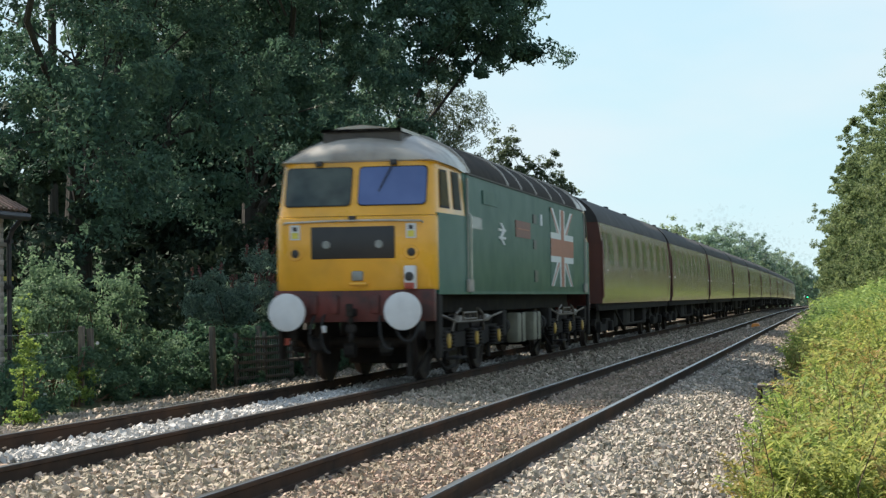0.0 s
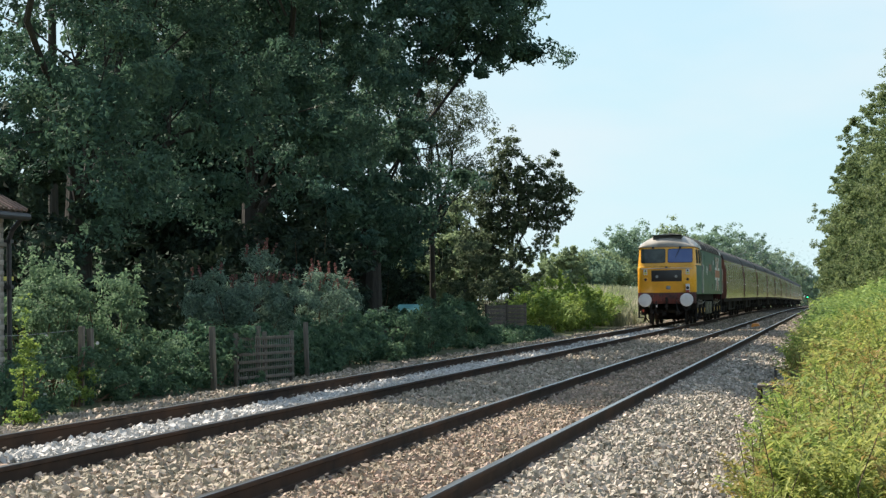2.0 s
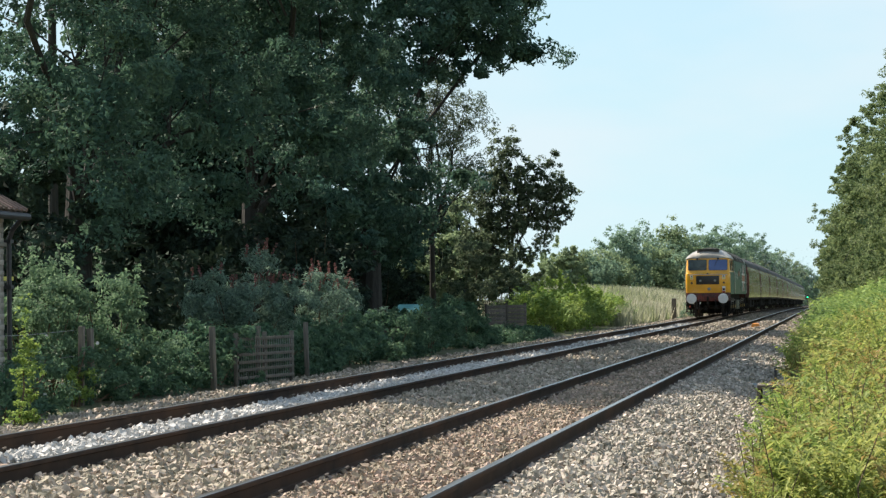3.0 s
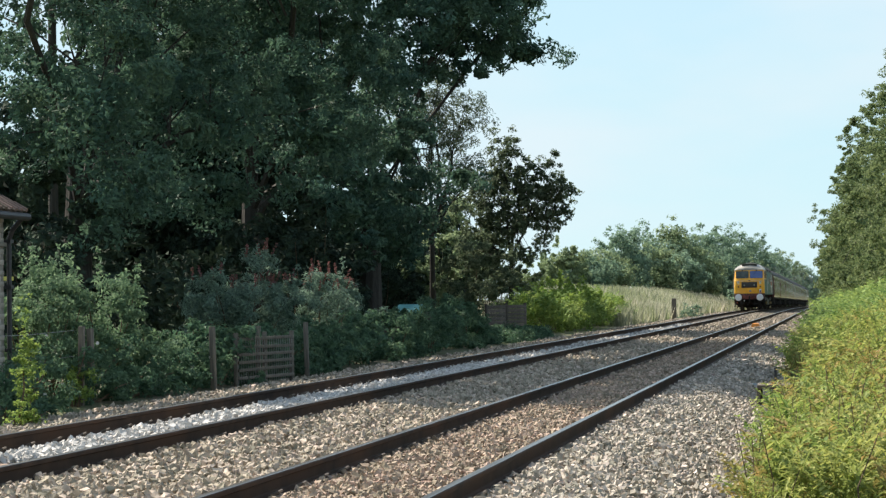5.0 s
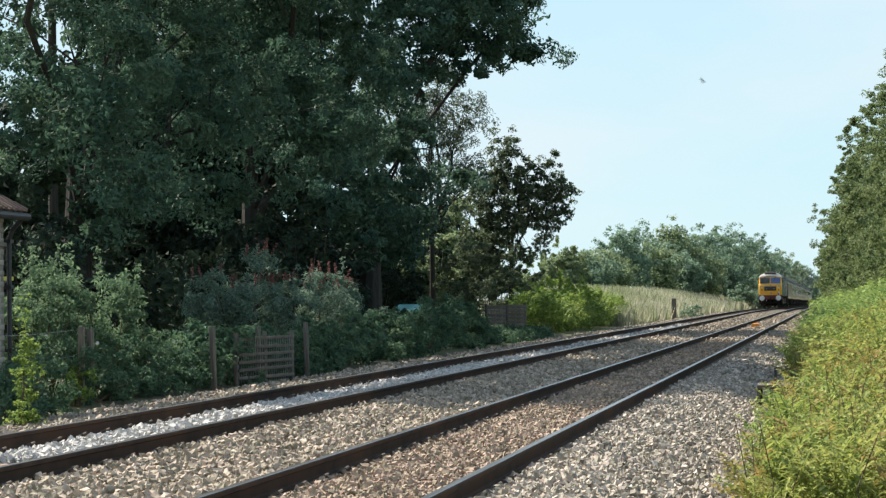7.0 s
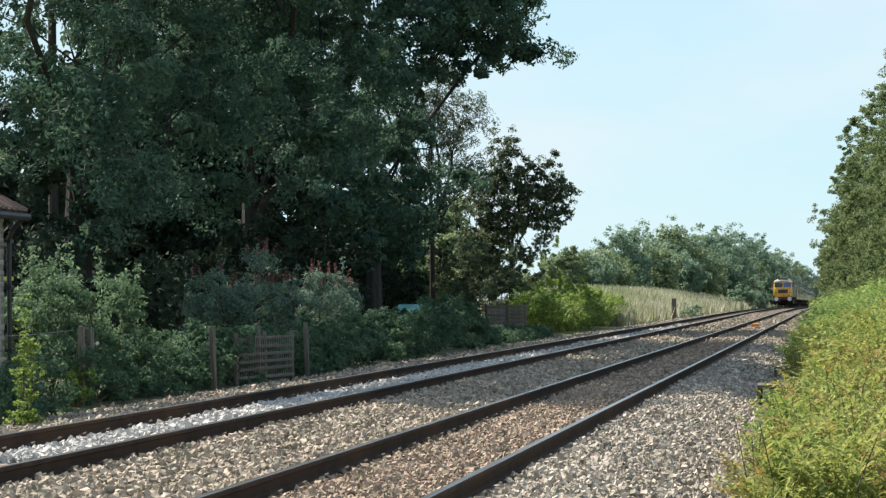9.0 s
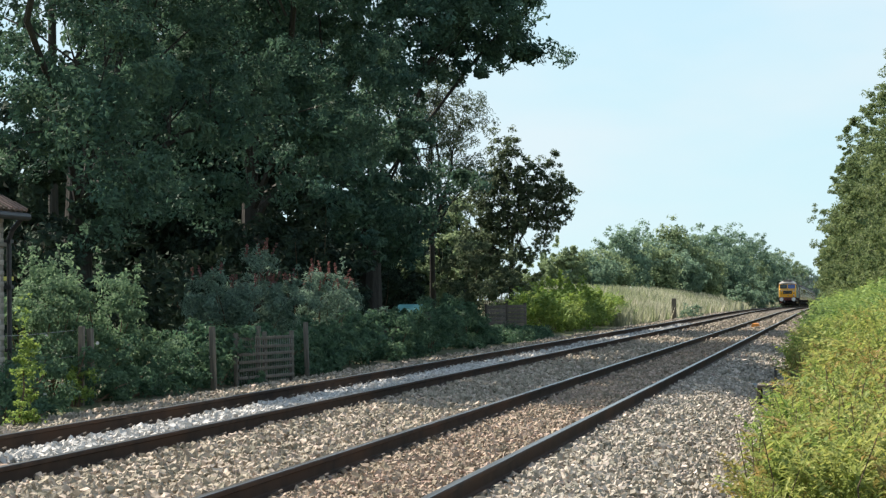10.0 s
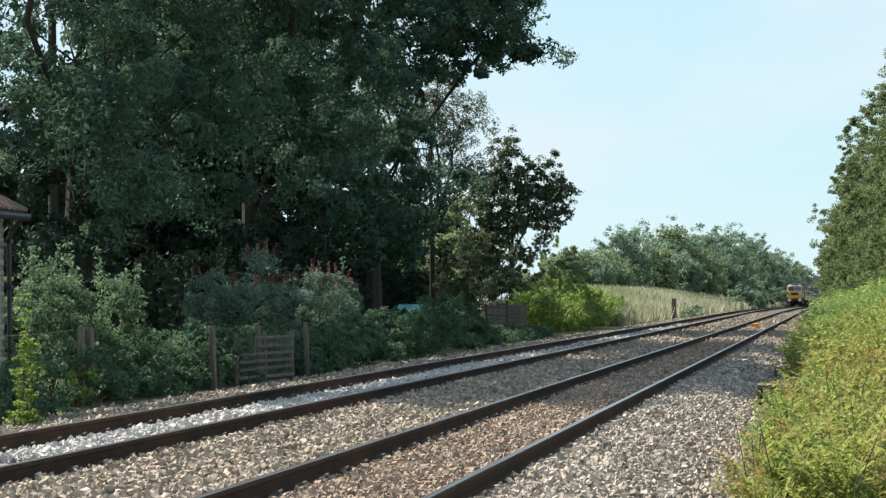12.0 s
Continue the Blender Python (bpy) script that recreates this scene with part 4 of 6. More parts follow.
def fronds(n, place, length, spread, material, name, label, pairs=11, stem=(0.25, 0.7)):
    """Bracken: a stalk, an arching rib and paired tapering pinnae with notched edges."""
    V, F = [], []
    o = 0
    for _ in range(n):
        x, y, z = place()
        L = length * random.uniform(0.6, 1.25)
        h = random.uniform(*stem)
        a = random.uniform(0, 6.283)
        lean = random.uniform(0.05, 0.5)
        dx, dy = math.cos(a), math.sin(a)
        sx, sy = -dy, dx
        pts = []
        for i in range(pairs + 1):
            t = i / pairs
            r = L * (math.sin(lean) * t + 0.25 * t * t)
            zz = z + h + L * (math.cos(lean) * t - 0.3 * t * t)
            pts.append((x + dx * (0.05 + r), y + dy * (0.05 + r), zz))
        # stalk and rib as a thin folded strip
        w = 0.006
        rib = [(x, y, z - 0.05), pts[0], pts[pairs // 2], pts[pairs]]
        for p in rib:
            V += [(p[0] - sx * w, p[1] - sy * w, p[2]), (p[0] + sx * w, p[1] + sy * w, p[2])]
        for i in range(3):
            F.append((o + 2 * i, o + 2 * i + 1, o + 2 * i + 3, o + 2 * i + 2))
        o += 8
        for i in range(1, pairs + 1):
            t = i / pairs
            pl = L * 0.25 * (1 - t) ** 0.8 * min(1, 0.6 + t * 2) + 0.015
            p = pts[i]
            for s in (-1, 1):
                droop = random.uniform(-0.95, 0.85)
                ex, ey, ez = p[0] + s * sx * pl + dx * pl * 0.35, p[1] + s * sy * pl + dy * pl * 0.35, p[2] + droop * pl
                hw = L / pairs * 0.5
                mx, my, mz = (p[0] + ex) / 2, (p[1] + ey) / 2, (p[2] + ez) / 2 + 0.08 * pl
                V += [(p[0], p[1], p[2]), (mx - dx * hw, my - dy * hw, mz), (ex, ey, ez), (mx + dx * hw, my + dy * hw, mz)]
                F.append((o, o + 1, o + 2, o + 3))
                o += 4
    ob = raw(name, V, F, material)
    return tagged(ob, label, "bracken", kind="stuff")


def build_bracken():
    def spot(y0, y1, x1, edge=0.0, power=1.0):
        def place():
            y = y0 + (y1 - y0) * random.random() ** power
            lo = -0.66 - 0.006 * (y - 15) + edge + 0.35 * noise.noise((y * 0.45, 3.1, 0.0))
            x = lo + (x1 - lo) * random.random()
            for _ in range(4):
                if noise.noise((x * 1.6, y * 0.9, 9.0)) > -0.12:
                    break
                x = lo + (x1 - lo) * random.random()
            x += 0.44 * max(0.0, 1 - abs(y - 26.5) / 5.5)
            if abs(y - 28.0) < 2.2 and x < -0.3:
                x += 0.7
            return x, y, land(x, y)
        return place
    fronds(1700, spot(12.5, 27, 1.6, 0.03), 0.46, 0.3, M_FERN, "bracken", "sunlit yellow-green bracken covering the bank foot", 12, (0.05, 0.42))
    fronds(420, spot(12.5, 30, 1.4, 0.0), 0.42, 0.3, M_FERNB, "bracken", "browning bracken and dry stalks among the green", 10, (0.02, 0.45))
    fronds(1900, spot(26, 48, 2.2), 0.58, 0.3, M_FERN, "bracken", "sunlit bracken thick on the bank", 8, (0.1, 0.55))
    fronds(500, spot(22, 60, 1.0), 0.45, 0.3, M_FERNB, "bracken", "reddish-brown bracken along the ballast edge", 8, (0.05, 0.5))
    fronds(2300, spot(46, 95, 4.0), 0.62, 0.3, M_FERNFAR, "bracken", "green bracken higher on the bank", 6, (0.2, 0.7))
    fronds(1500, spot(90, 240, 5.5), 1.0, 0.3, M_FERNFAR, "bracken", "green bracken along the distant bank", 4, (0.3, 0.8))

    def weeds(n, y0, y1, x1, size, spread, tall, material, label):
        place = spot(y0, y1, x1)
        pts = []
        for _ in range(n):
            x, y, z = place()
            pts.append((x, y, z + tall * random.random() * (0.55 + 0.45 * noise.noise((x * 1.1, y * 0.8, 5.0)))))
        v, f = leaves(np.array(pts), spread, 25, size * 0.9, 0.7, 0.34, 1.3)
        tagged(raw("weeds", v, f, material), label, "weeds", kind="stuff")
    weeds(3300, 12.5, 26, 1.4, 0.042, 0.09, 0.66, M_FERN, "sunlit yellow-green weeds among the bracken")
    weeds(900, 12.5, 30, 1.0, 0.040, 0.10, 0.6, M_FERNB, "browning seeding weeds among the bracken")
    weeds(1500, 25, 48, 2.0, 0.075, 0.15, 0.85, M_FERN, "sunlit weeds on the bank")
    weeds(800, 25, 70, 0.2, 0.085, 0.15, 0.7, M_FERNB, "reddish-brown weeds along the ballast edge")
    weeds(1000, 46, 110, 4.0, 0.14, 0.24, 1.1, M_FERNFAR, "green growth along the bank")
    weeds(60, 30, 46, -0.75, 0.085, 0.14, 0.55, M_ELDER, "green shoots leaning over the ballast")
    m = Mesh()
    place = spot(12.5, 32, 1.0)
    for _ in range(420):
        x, y, z = place()
        h = random.uniform(0.35, 0.8)
        m.path([(x, y, z), (x + random.uniform(-.05, .05), y, z + h * 0.5), (x + random.uniform(-.12, .12), y + random.uniform(-.1, .1), z + h)], [0.006, 0.005, 0.003], 4)
    tagged(part("dry_stalks", m, M_STEM), "thin dark dry stalks standing in the bracken", "stalks", kind="stuff")

    def left_spot():
        y = random.uniform(80, 106)
        x = -12.6 + random.uniform(-1.6, 1.7)
        return x, y, land(x, y) + 1.1 * (1 - ((x + 12.6) / 2.0) ** 2) * random.random()
    fronds(1500, left_spot, 0.6, 0.3, M_FERNFAR, "bracken", "bright green bracken thicket beside the far track", 5, (0.15, 0.7))


def build_thicket():
    for x, y, h, w in ((-12.6, 82, 1.55, 1.1), (-12.0, 85.5, 1.5, 1.2), (-13.0, 88, 2.35, 1.5), (-12.1, 91.5, 2.0, 1.3), (-13.1, 95, 2.4, 1.6), (-12.2, 98.5, 1.7, 1.3), (-12.0, 103, 1.4, 1.3)):
        shrub("bramble_thicket", "sunlit bramble and bracken mound beside the far track", "bush", (x, y, land(x, y)),
              [(0, 0, h * 0.4, w, w * 1.4, h * 0.5), (-0.3, 0.8, h * 0.72, w * 0.7, w, h * 0.3), (0.4, -0.9, h * 0.55, w * 0.6, w * 0.8, h * 0.34)], 100, 46, 0.13, 0.3, M_THICKET, "lineside thicket", stems=8, sprigs=8)
    x, y = way(1222, 132), 132
    shrub("scrub_bush", "small dark bush in the tall dry grass", "bush", (x, y, land(x, y)), [(0, 0, 0.35, 0.75, 0.7, 0.5)], 40, 40, 0.13, 0.26, M_FARLEAF, "scrub")


def build_grass():
    n = 46000
    y = 98 + 330 * RNG.random(n) ** 1.7
    x = -10.7 - 8.0 * RNG.random(n) ** 1.1
    z = np.array([land(a, b) for a, b in zip(x, y)])
    h = RNG.uniform(0.45, 1.15, n)
    a = RNG.uniform(0, 6.283, n)
    w = 0.028 + 0.0002 * (y - 98)
    lean = RNG.normal(0, 0.22, (n, 2)) * h[:, None]
    p0 = np.stack([x - np.cos(a) * w, y - np.sin(a) * w, z - 0.05], -1)
    p1 = np.stack([x + np.cos(a) * w, y + np.sin(a) * w, z - 0.05], -1)
    p2 = np.stack([x + lean[:, 0] * 0.8 + np.cos(a) * w * 0.8, y + lean[:, 1] * 0.8, z + h * 0.8], -1)
    p3 = np.stack([x + lean[:, 0], y + lean[:, 1], z + h], -1)
    v = np.stack([p0, p1, p2, p3], 1).reshape(-1, 3)
    ob = raw("tall_grass", v, np.arange(4 * n).reshape(-1, 4), M_GRASS)
    tagged(ob, "tall dry seeding grass on the far bank", "grass", kind="stuff")


# ---------------------------------------------------------------- lineside things


def build_hut():
    hut = thing("brick_hut", "small painted brick lineside hut with a clay tile roof", "hut", (-12.6, 25.68, -0.05))
    # local: east wall faces the line, its north-east corner is the visible one
    part("wall", Mesh().box(-1.6, 1.0, -1.3, -0.02, -0.4, 2.62), M_MORTAR, hut, "mortared wall core")
    br = Mesh().box(-0.109, 0.109, -0.006, 0.012, -0.0345, 0.0345, 0.004).data("brick", M_BRICK)
    for r in range(34):
        z = 0.04 + r * 0.0765
        for c in range(14):
            y = -0.13 - c * 0.228 - (0.114 if r % 2 else 0)
            if y < -1.25:
                continue
            ob = new("brick", br)
            ob.parent = hut
            ob.location = (1.0, y, z)
            ob.rotation_euler = (0, 0, math.pi / 2 * -1)
    roof = part("roof", Mesh().loft([[(-1.75, y, 2.55), (-0.3, y, 3.3), (1.22, y, 2.55), (1.22, y, 2.62), (-0.3, y, 3.38), (-1.75, y, 2.62)] for y in (-1.45, 0.18)]), M_TILE, hut, "weathered brown clay tiles")
    tl = Mesh().box(-0.12, 0.12, -0.085, 0.085, 0.0, 0.022, 0.006)
    tl.turned([(-0.12, 0.03), (0.12, 0.035)], "x", (0, 0.07, 0.018), 8)
    tile = tl.data("tile", M_TILE)
    sl = math.atan2(0.76, 1.52)
    for r in range(8):
        for c in range(9):
            u = 0.05 + r * 0.205
            ob = new("tile", tile)
            ob.parent = roof
            ob.location = (1.22 - u * math.cos(sl), 0.08 - c * 0.172, 2.635 + u * math.sin(sl))
            ob.rotation_euler = (0, sl + 0.06, 0)
    g = Mesh()
    g.path([(1.30, -1.45, 2.52), (1.30, 0.16, 2.52)], [0.055, 0.055], 10)
    part("gutter", g, M_IRON, hut, "black iron gutter")
    d = Mesh()
    d.path([(1.28, 0.0, 2.5), (1.12, 0.03, 2.34), (1.06, 0.04, 2.2), (1.06, 0.04, 0.0)], [0.036] * 4, 10)
    for z in (0.6, 1.5, 2.15):
        d.box(1.01, 1.11, -0.02, 0.09, z, z + 0.05)
    part("downpipe", d, M_IRON, hut, "black downpipe")
    part("corbel", Mesh().box(0.985, 1.05, -1.3, 0.0, 2.1, 2.16, 0.006), M_CONC, hut, "pale string course")
    shed = thing("garden_shed", "grey shed wall half hidden behind elder bushes", "shed", (-16.5, 32.5, -0.3))
    part("wall", Mesh().box(-1.5, 1.2, -1.2, 1.2, 0, 1.95), M_CONC, shed)
    part("roof", Mesh().loft([[(-1.7, y, 1.9), (1.4, y, 1.98), (1.4, y, 2.05), (-1.7, y, 1.98)] for y in (-1.35, 1.35)]), M_LABEL, shed, "thin yellowish roof edge")


def post_mesh(h, w=0.09, name="fence_post"):
    m = Mesh().box(-w / 2, w / 2, -w / 2, w / 2, -0.3, h, 0.008)
    return m


def build_fences():
    for px, y, top in ((141, 27.0, 0.89), (160, 28.2, 0.84), (376, 31.9, 0.80), (455, 35.0, 0.76), (541, 37.0, 0.80)):
        p = part("fence_post", post_mesh(top + 0.28, 0.085), M_WOOD)
        tagged(p, "weathered grey wooden fence post beside the ballast", "fence post", "lineside fence posts")
        p.location = (way(px, y), y, -0.28)
        p.rotation_euler = (random.uniform(-.02, .02), random.uniform(-.03, .03), random.uniform(-.3, .3))
    for z, s in ((0.83, 0.04), (0.45, 0.06)):
        m = Mesh()
        pts = [(way(141, 27.0) - 0.1, 27.0, z), (way(40, 25.4), 25.4, z - s), (way(-120, 23.2), 23.2, z - 0.02)]
        m.path(pts, [0.004] * 3, 5)
        w = part("fence_wire", m, M_WIRE)
        tagged(w, "slack galvanised fence wire", "wire", "fence wires")
    # slatted panel with ivy over it
    x0, y0, x1, y1 = way(420, 33.4), 33.4, way(518, 35.6), 35.6
    pan = thing("wooden_fence", "grey slatted wooden fence overgrown with ivy", "fence", (x0, y0, -0.28))
    ang = math.atan2(y1 - y0, x1 - x0)
    pan.rotation_euler = (0, 0, ang)
    ln = math.hypot(x1 - x0, y1 - y0)
    for k in range(3):
        p = part("post", post_mesh(0.94, 0.07), M_WOOD, pan)
        p.location = (ln * k / 2, 0.05, 0)
    for k in range(6):
        s = part("slat", Mesh().box(0, ln, -0.012, 0.012, -0.028, 0.028, 0.004), M_WOOD, pan)
        s.location = (0, random.uniform(-0.004, 0.004), 0.12 + k * 0.14)
        s.rotation_euler = (0, random.uniform(-.012, .012), 0)
    for k in range(24):
        s = part("wire_stay", Mesh().box(-0.004, 0.004, -0.004, 0.004, 0.02, 0.86), M_WIRE, pan)
        s.location = (ln * (k + 0.5) / 24, 0.02, 0)
    # dark close-boarded panels further on
    for k in range(2):
        y = 73.0 + k * 2.6
        xa = way(858 + 36 * k, y)
        f = thing("board_fence", "dark brown horizontal-board fence panel beside the bracken", "fence", (xa, y, -0.28), "dark board fences")
        f.rotation_euler = (0, 0, math.atan2(2.6, way(894 + 36 * k, y + 2.6) - xa))
        for j in range(2):
            p = part("post", post_mesh(1.30, 0.1), M_WOODD, f)
            p.location = (j * 2.4 + 0.05, 0, 0)
        for j in range(8):
            s = part("board", Mesh().box(0.1, 2.4, -0.05, -0.025, -0.07, 0.07, 0.004), M_WOODD, f)
            s.location = (0, random.uniform(-0.006, 0.006), 0.11 + j * 0.15)
    g = part("gate_post", Mesh().box(-0.15, 0.15, -0.12, 0.12, -0.4, 1.33, 0.02), M_WOOD)
    tagged(g, "stout weathered timber post standing in the grass", "post")
    g.location = (way(1191, 128), 128, land(way(1191, 128), 128) + 0.05)
    sh = thing("teal_shed", "small shed with a teal painted roof behind the hedge", "shed", (way(729, 56), 56, -0.42))
    part("wall", Mesh().box(-0.8, 0.6, -0.4, 1.2, 0, 1.25), M_WOODD, sh)
    part("roof", Mesh().loft([[(-0.55, -0.5, 1.22), (0.38, -0.5, 1.22), (0.42, -0.5, 1.26), (-0.55, -0.5, 1.26)], [(-0.55, 0.6, 1.46), (0.38, 0.6, 1.46), (0.42, 0.6, 1.5), (-0.55, 0.6, 1.5)]]), M_TEAL, sh, "teal painted roof")


def build_small_things():
    a = thing("track_magnet", "orange plastic equipment cover between the near rails", "trackside box", (-3.52, 86.0, NEAR_Z - 0.2))
    part("cover", Mesh().loft([[(-0.18 + s, -0.25 + s, z), (0.18 - s, -0.25 + s, z), (0.18 - s, 0.25 - s, z), (-0.18 + s, 0.25 - s, z)] for s, z in ((0, 0.0), (0.0, 0.12), (0.04, 0.2), (0.09, 0.22))]), M_ORANGE, a)
    part("base", Mesh().box(-0.24, 0.24, -0.3, 0.3, -0.05, 0.01, 0.005), M_CONC, a, "grey base plate")
    t = thing("cable_trough", "open concrete cable trough end at the bracken edge", "cable trough", (-0.93, 28.5, -0.36))
    part("lid", Mesh().box(-0.22, 0.30, -0.35, 0.5, 0.22, 0.28, 0.01), M_TROUGH, t, "dark brown-grey concrete lid")
    for s in (-0.2, 0.2):
        w = part("side", Mesh().box(-0.03, 0.03, -0.3, 0.5, -0.1, 0.22, 0.006), M_TROUGH, t)
        w.location = (s, 0, 0)
    part("marker_peg", Mesh().box(-0.02, 0.02, -0.02, 0.02, 0.0, 0.5, 0.004), M_IRON, t, "dark peg").location = (0.02, 0.55, 0)
    for x, y, r in ((-1.45, 33.2, 0.5), (-1.25, 32.6, 1.4)):
        m = Mesh()
        m.loft([[(-0.09, -0.05, 0), (0.09, -0.04, 0.01), (0.08, 0.05, 0.02), (-0.08, 0.06, 0.01)], [(-0.06, -0.03, 0.04), (0.07, -0.03, 0.06), (0.05, 0.03, 0.05), (-0.05, 0.04, 0.05)]])
        p = part("plastic_scrap", m, M_LITTER)
        tagged(p, "crumpled scrap of pale blue plastic on the ballast", "litter", "litter")
        p.location, p.rotation_euler = (x, y, bed(x) + 0.02), (0, 0, r)
    s = thing("signal_post", "distant colour light signal showing green", "signal", (way(1427.5, 500), 500, land(way(1427.5, 500), 500)))
    top = EYE[2] - 5.2 / 3418 * 500 - s.location.z
    part("mast", Mesh().rod((0, 0, -0.5), (0, 0, top + 0.6), 0.09), M_IRON, s, "dark steel mast")
    part("head", Mesh().box(-0.3, 0.3, 0.0, 0.2, top - 0.5, top + 0.6, 0.03), M_IRON, s, "black signal head")
    part("lamp", Mesh().turned([(-0.10, 0.13), (-0.02, 0.15)], "y", (0, 0, top), 16), M_GREENLAMP, s, "glowing green lens")


build_oaks()
build_left_edge_trees()
build_right_trees()
build_hedge()
build_bracken()
build_thicket()
build_grass()
build_hut()
build_fences()
build_small_things()

# ---------------------------------------------------------------- the train
# every vehicle: y runs away from the camera from its near buffer faces, z from the rail, x across


def mirror(half):
    return half + [(-a, b) for a, b in reversed(half) if a > 1e-6]


def wheelset(parent, y, r, name="wheelset"):
    w = new(name)
    w.parent = parent
    w.location = (0, y, r)
    w.empty_display_size = 0.2
    for s in (-1, 1):
        m = Mesh().turned([(s * 0.68, r * 0.96), (s * 0.685, r + 0.028), (s * 0.71, r + 0.028), (s * 0.72, r * 1.0), (s * 0.80, r * 0.985), (s * 0.81, r * 0.86), (s * 0.765, r * 0.80), (s * 0.775, r * 0.3), (s * 0.82, r * 0.24), (s * 0.82, 0.06)], "x", n=28)
        part("wheel", m, M_WHEEL, w, "rusty steel wheel")
    part("axle", Mesh().rod((-0.72, 0, 0), (0.72, 0, 0), 0.09, n=12), M_WHEEL, w)
    return w


def buffer(parent, x, y, sign, r, material, shank=0.5):
    """A buffer whose face lies at y; sign -1 faces the camera."""
    b = part("buffer", Mesh().turned([(y, r * 0.55), (y - sign * 0.008, r * 0.85), (y - sign * 0.022, r), (y - sign * 0.05, r), (y - sign * 0.07, r * 0.7), (y - sign * 0.075, 0.08)], "y", (x, 0, 1.055), 32), material, parent, "round white-painted buffer head" if material == M_WHITE else "black buffer head")
    part("shank", Mesh().turned([(y - sign * 0.07, 0.075), (y - sign * 0.25, 0.075), (y - sign * 0.25, 0.115), (y - sign * shank, 0.135)], "y", (x, 0, 1.055), 16), M_UNDER, b, "dark buffer housing")


def hose(parent, pts, r=0.022, material=None, name="brake_hose"):
    m = Mesh()
    ps = []
    n = 10
    p = [Vector(q) for q in pts]
    for i in range(n + 1):
        t = i / n
        a, b, c, d = p
        ps.append(a * (1 - t) ** 3 + b * 3 * t * (1 - t) ** 2 + c * 3 * t * t * (1 - t) + d * t ** 3)
    rings = []
    for i, p0 in enumerate(ps):
        d = (ps[min(i + 1, n)] - ps[max(i - 1, 0)]).to_track_quat("Z", "Y").to_matrix()
        rings.append([p0 + d @ Vector((r * math.cos(k * math.pi / 4), r * math.sin(k * math.pi / 4), 0)) for k in range(8)])
    m.loft(rings)
    part(name, m, material or M_RUBBER, parent, "hanging rubber hose")


def bars(parent, name, x, y0, y1, z0, z1, material, label, proud=0.012):
    return part(name, Mesh().box(x - 0.004, x + proud, y0, y1, z0, z1, 0.0), material, parent, label)


CAB = [(0.0, 0.575), (0.55, 0.580), (0.95, 0.600), (1.10, 0.640), (1.19, 0.72), (1.23, 0.84), (1.285, 1.5), (1.325, 2.1), (1.345, 2.62)]


def cab_ring(z, back=0.0, shrink=0.0, y_from=None, y_to=None):
    pts = []
    for x, y in CAB:
        if y_to is not None and y > y_to + 1e-6:
            continue
        if y_from is not None and y < y_from - 1e-6:
            continue
        k = max(0.0, 1 - (y - 0.575) / 1.2)
        pts.append((x * (1 - shrink), y + back * k, z))
    return pts


def full_ring(half, y_close):
    r = half + [(half[-1][0], y_close, half[-1][2])]
    return [(-a, b, c) for a, b, c in reversed(r) if a > 1e-6] + r


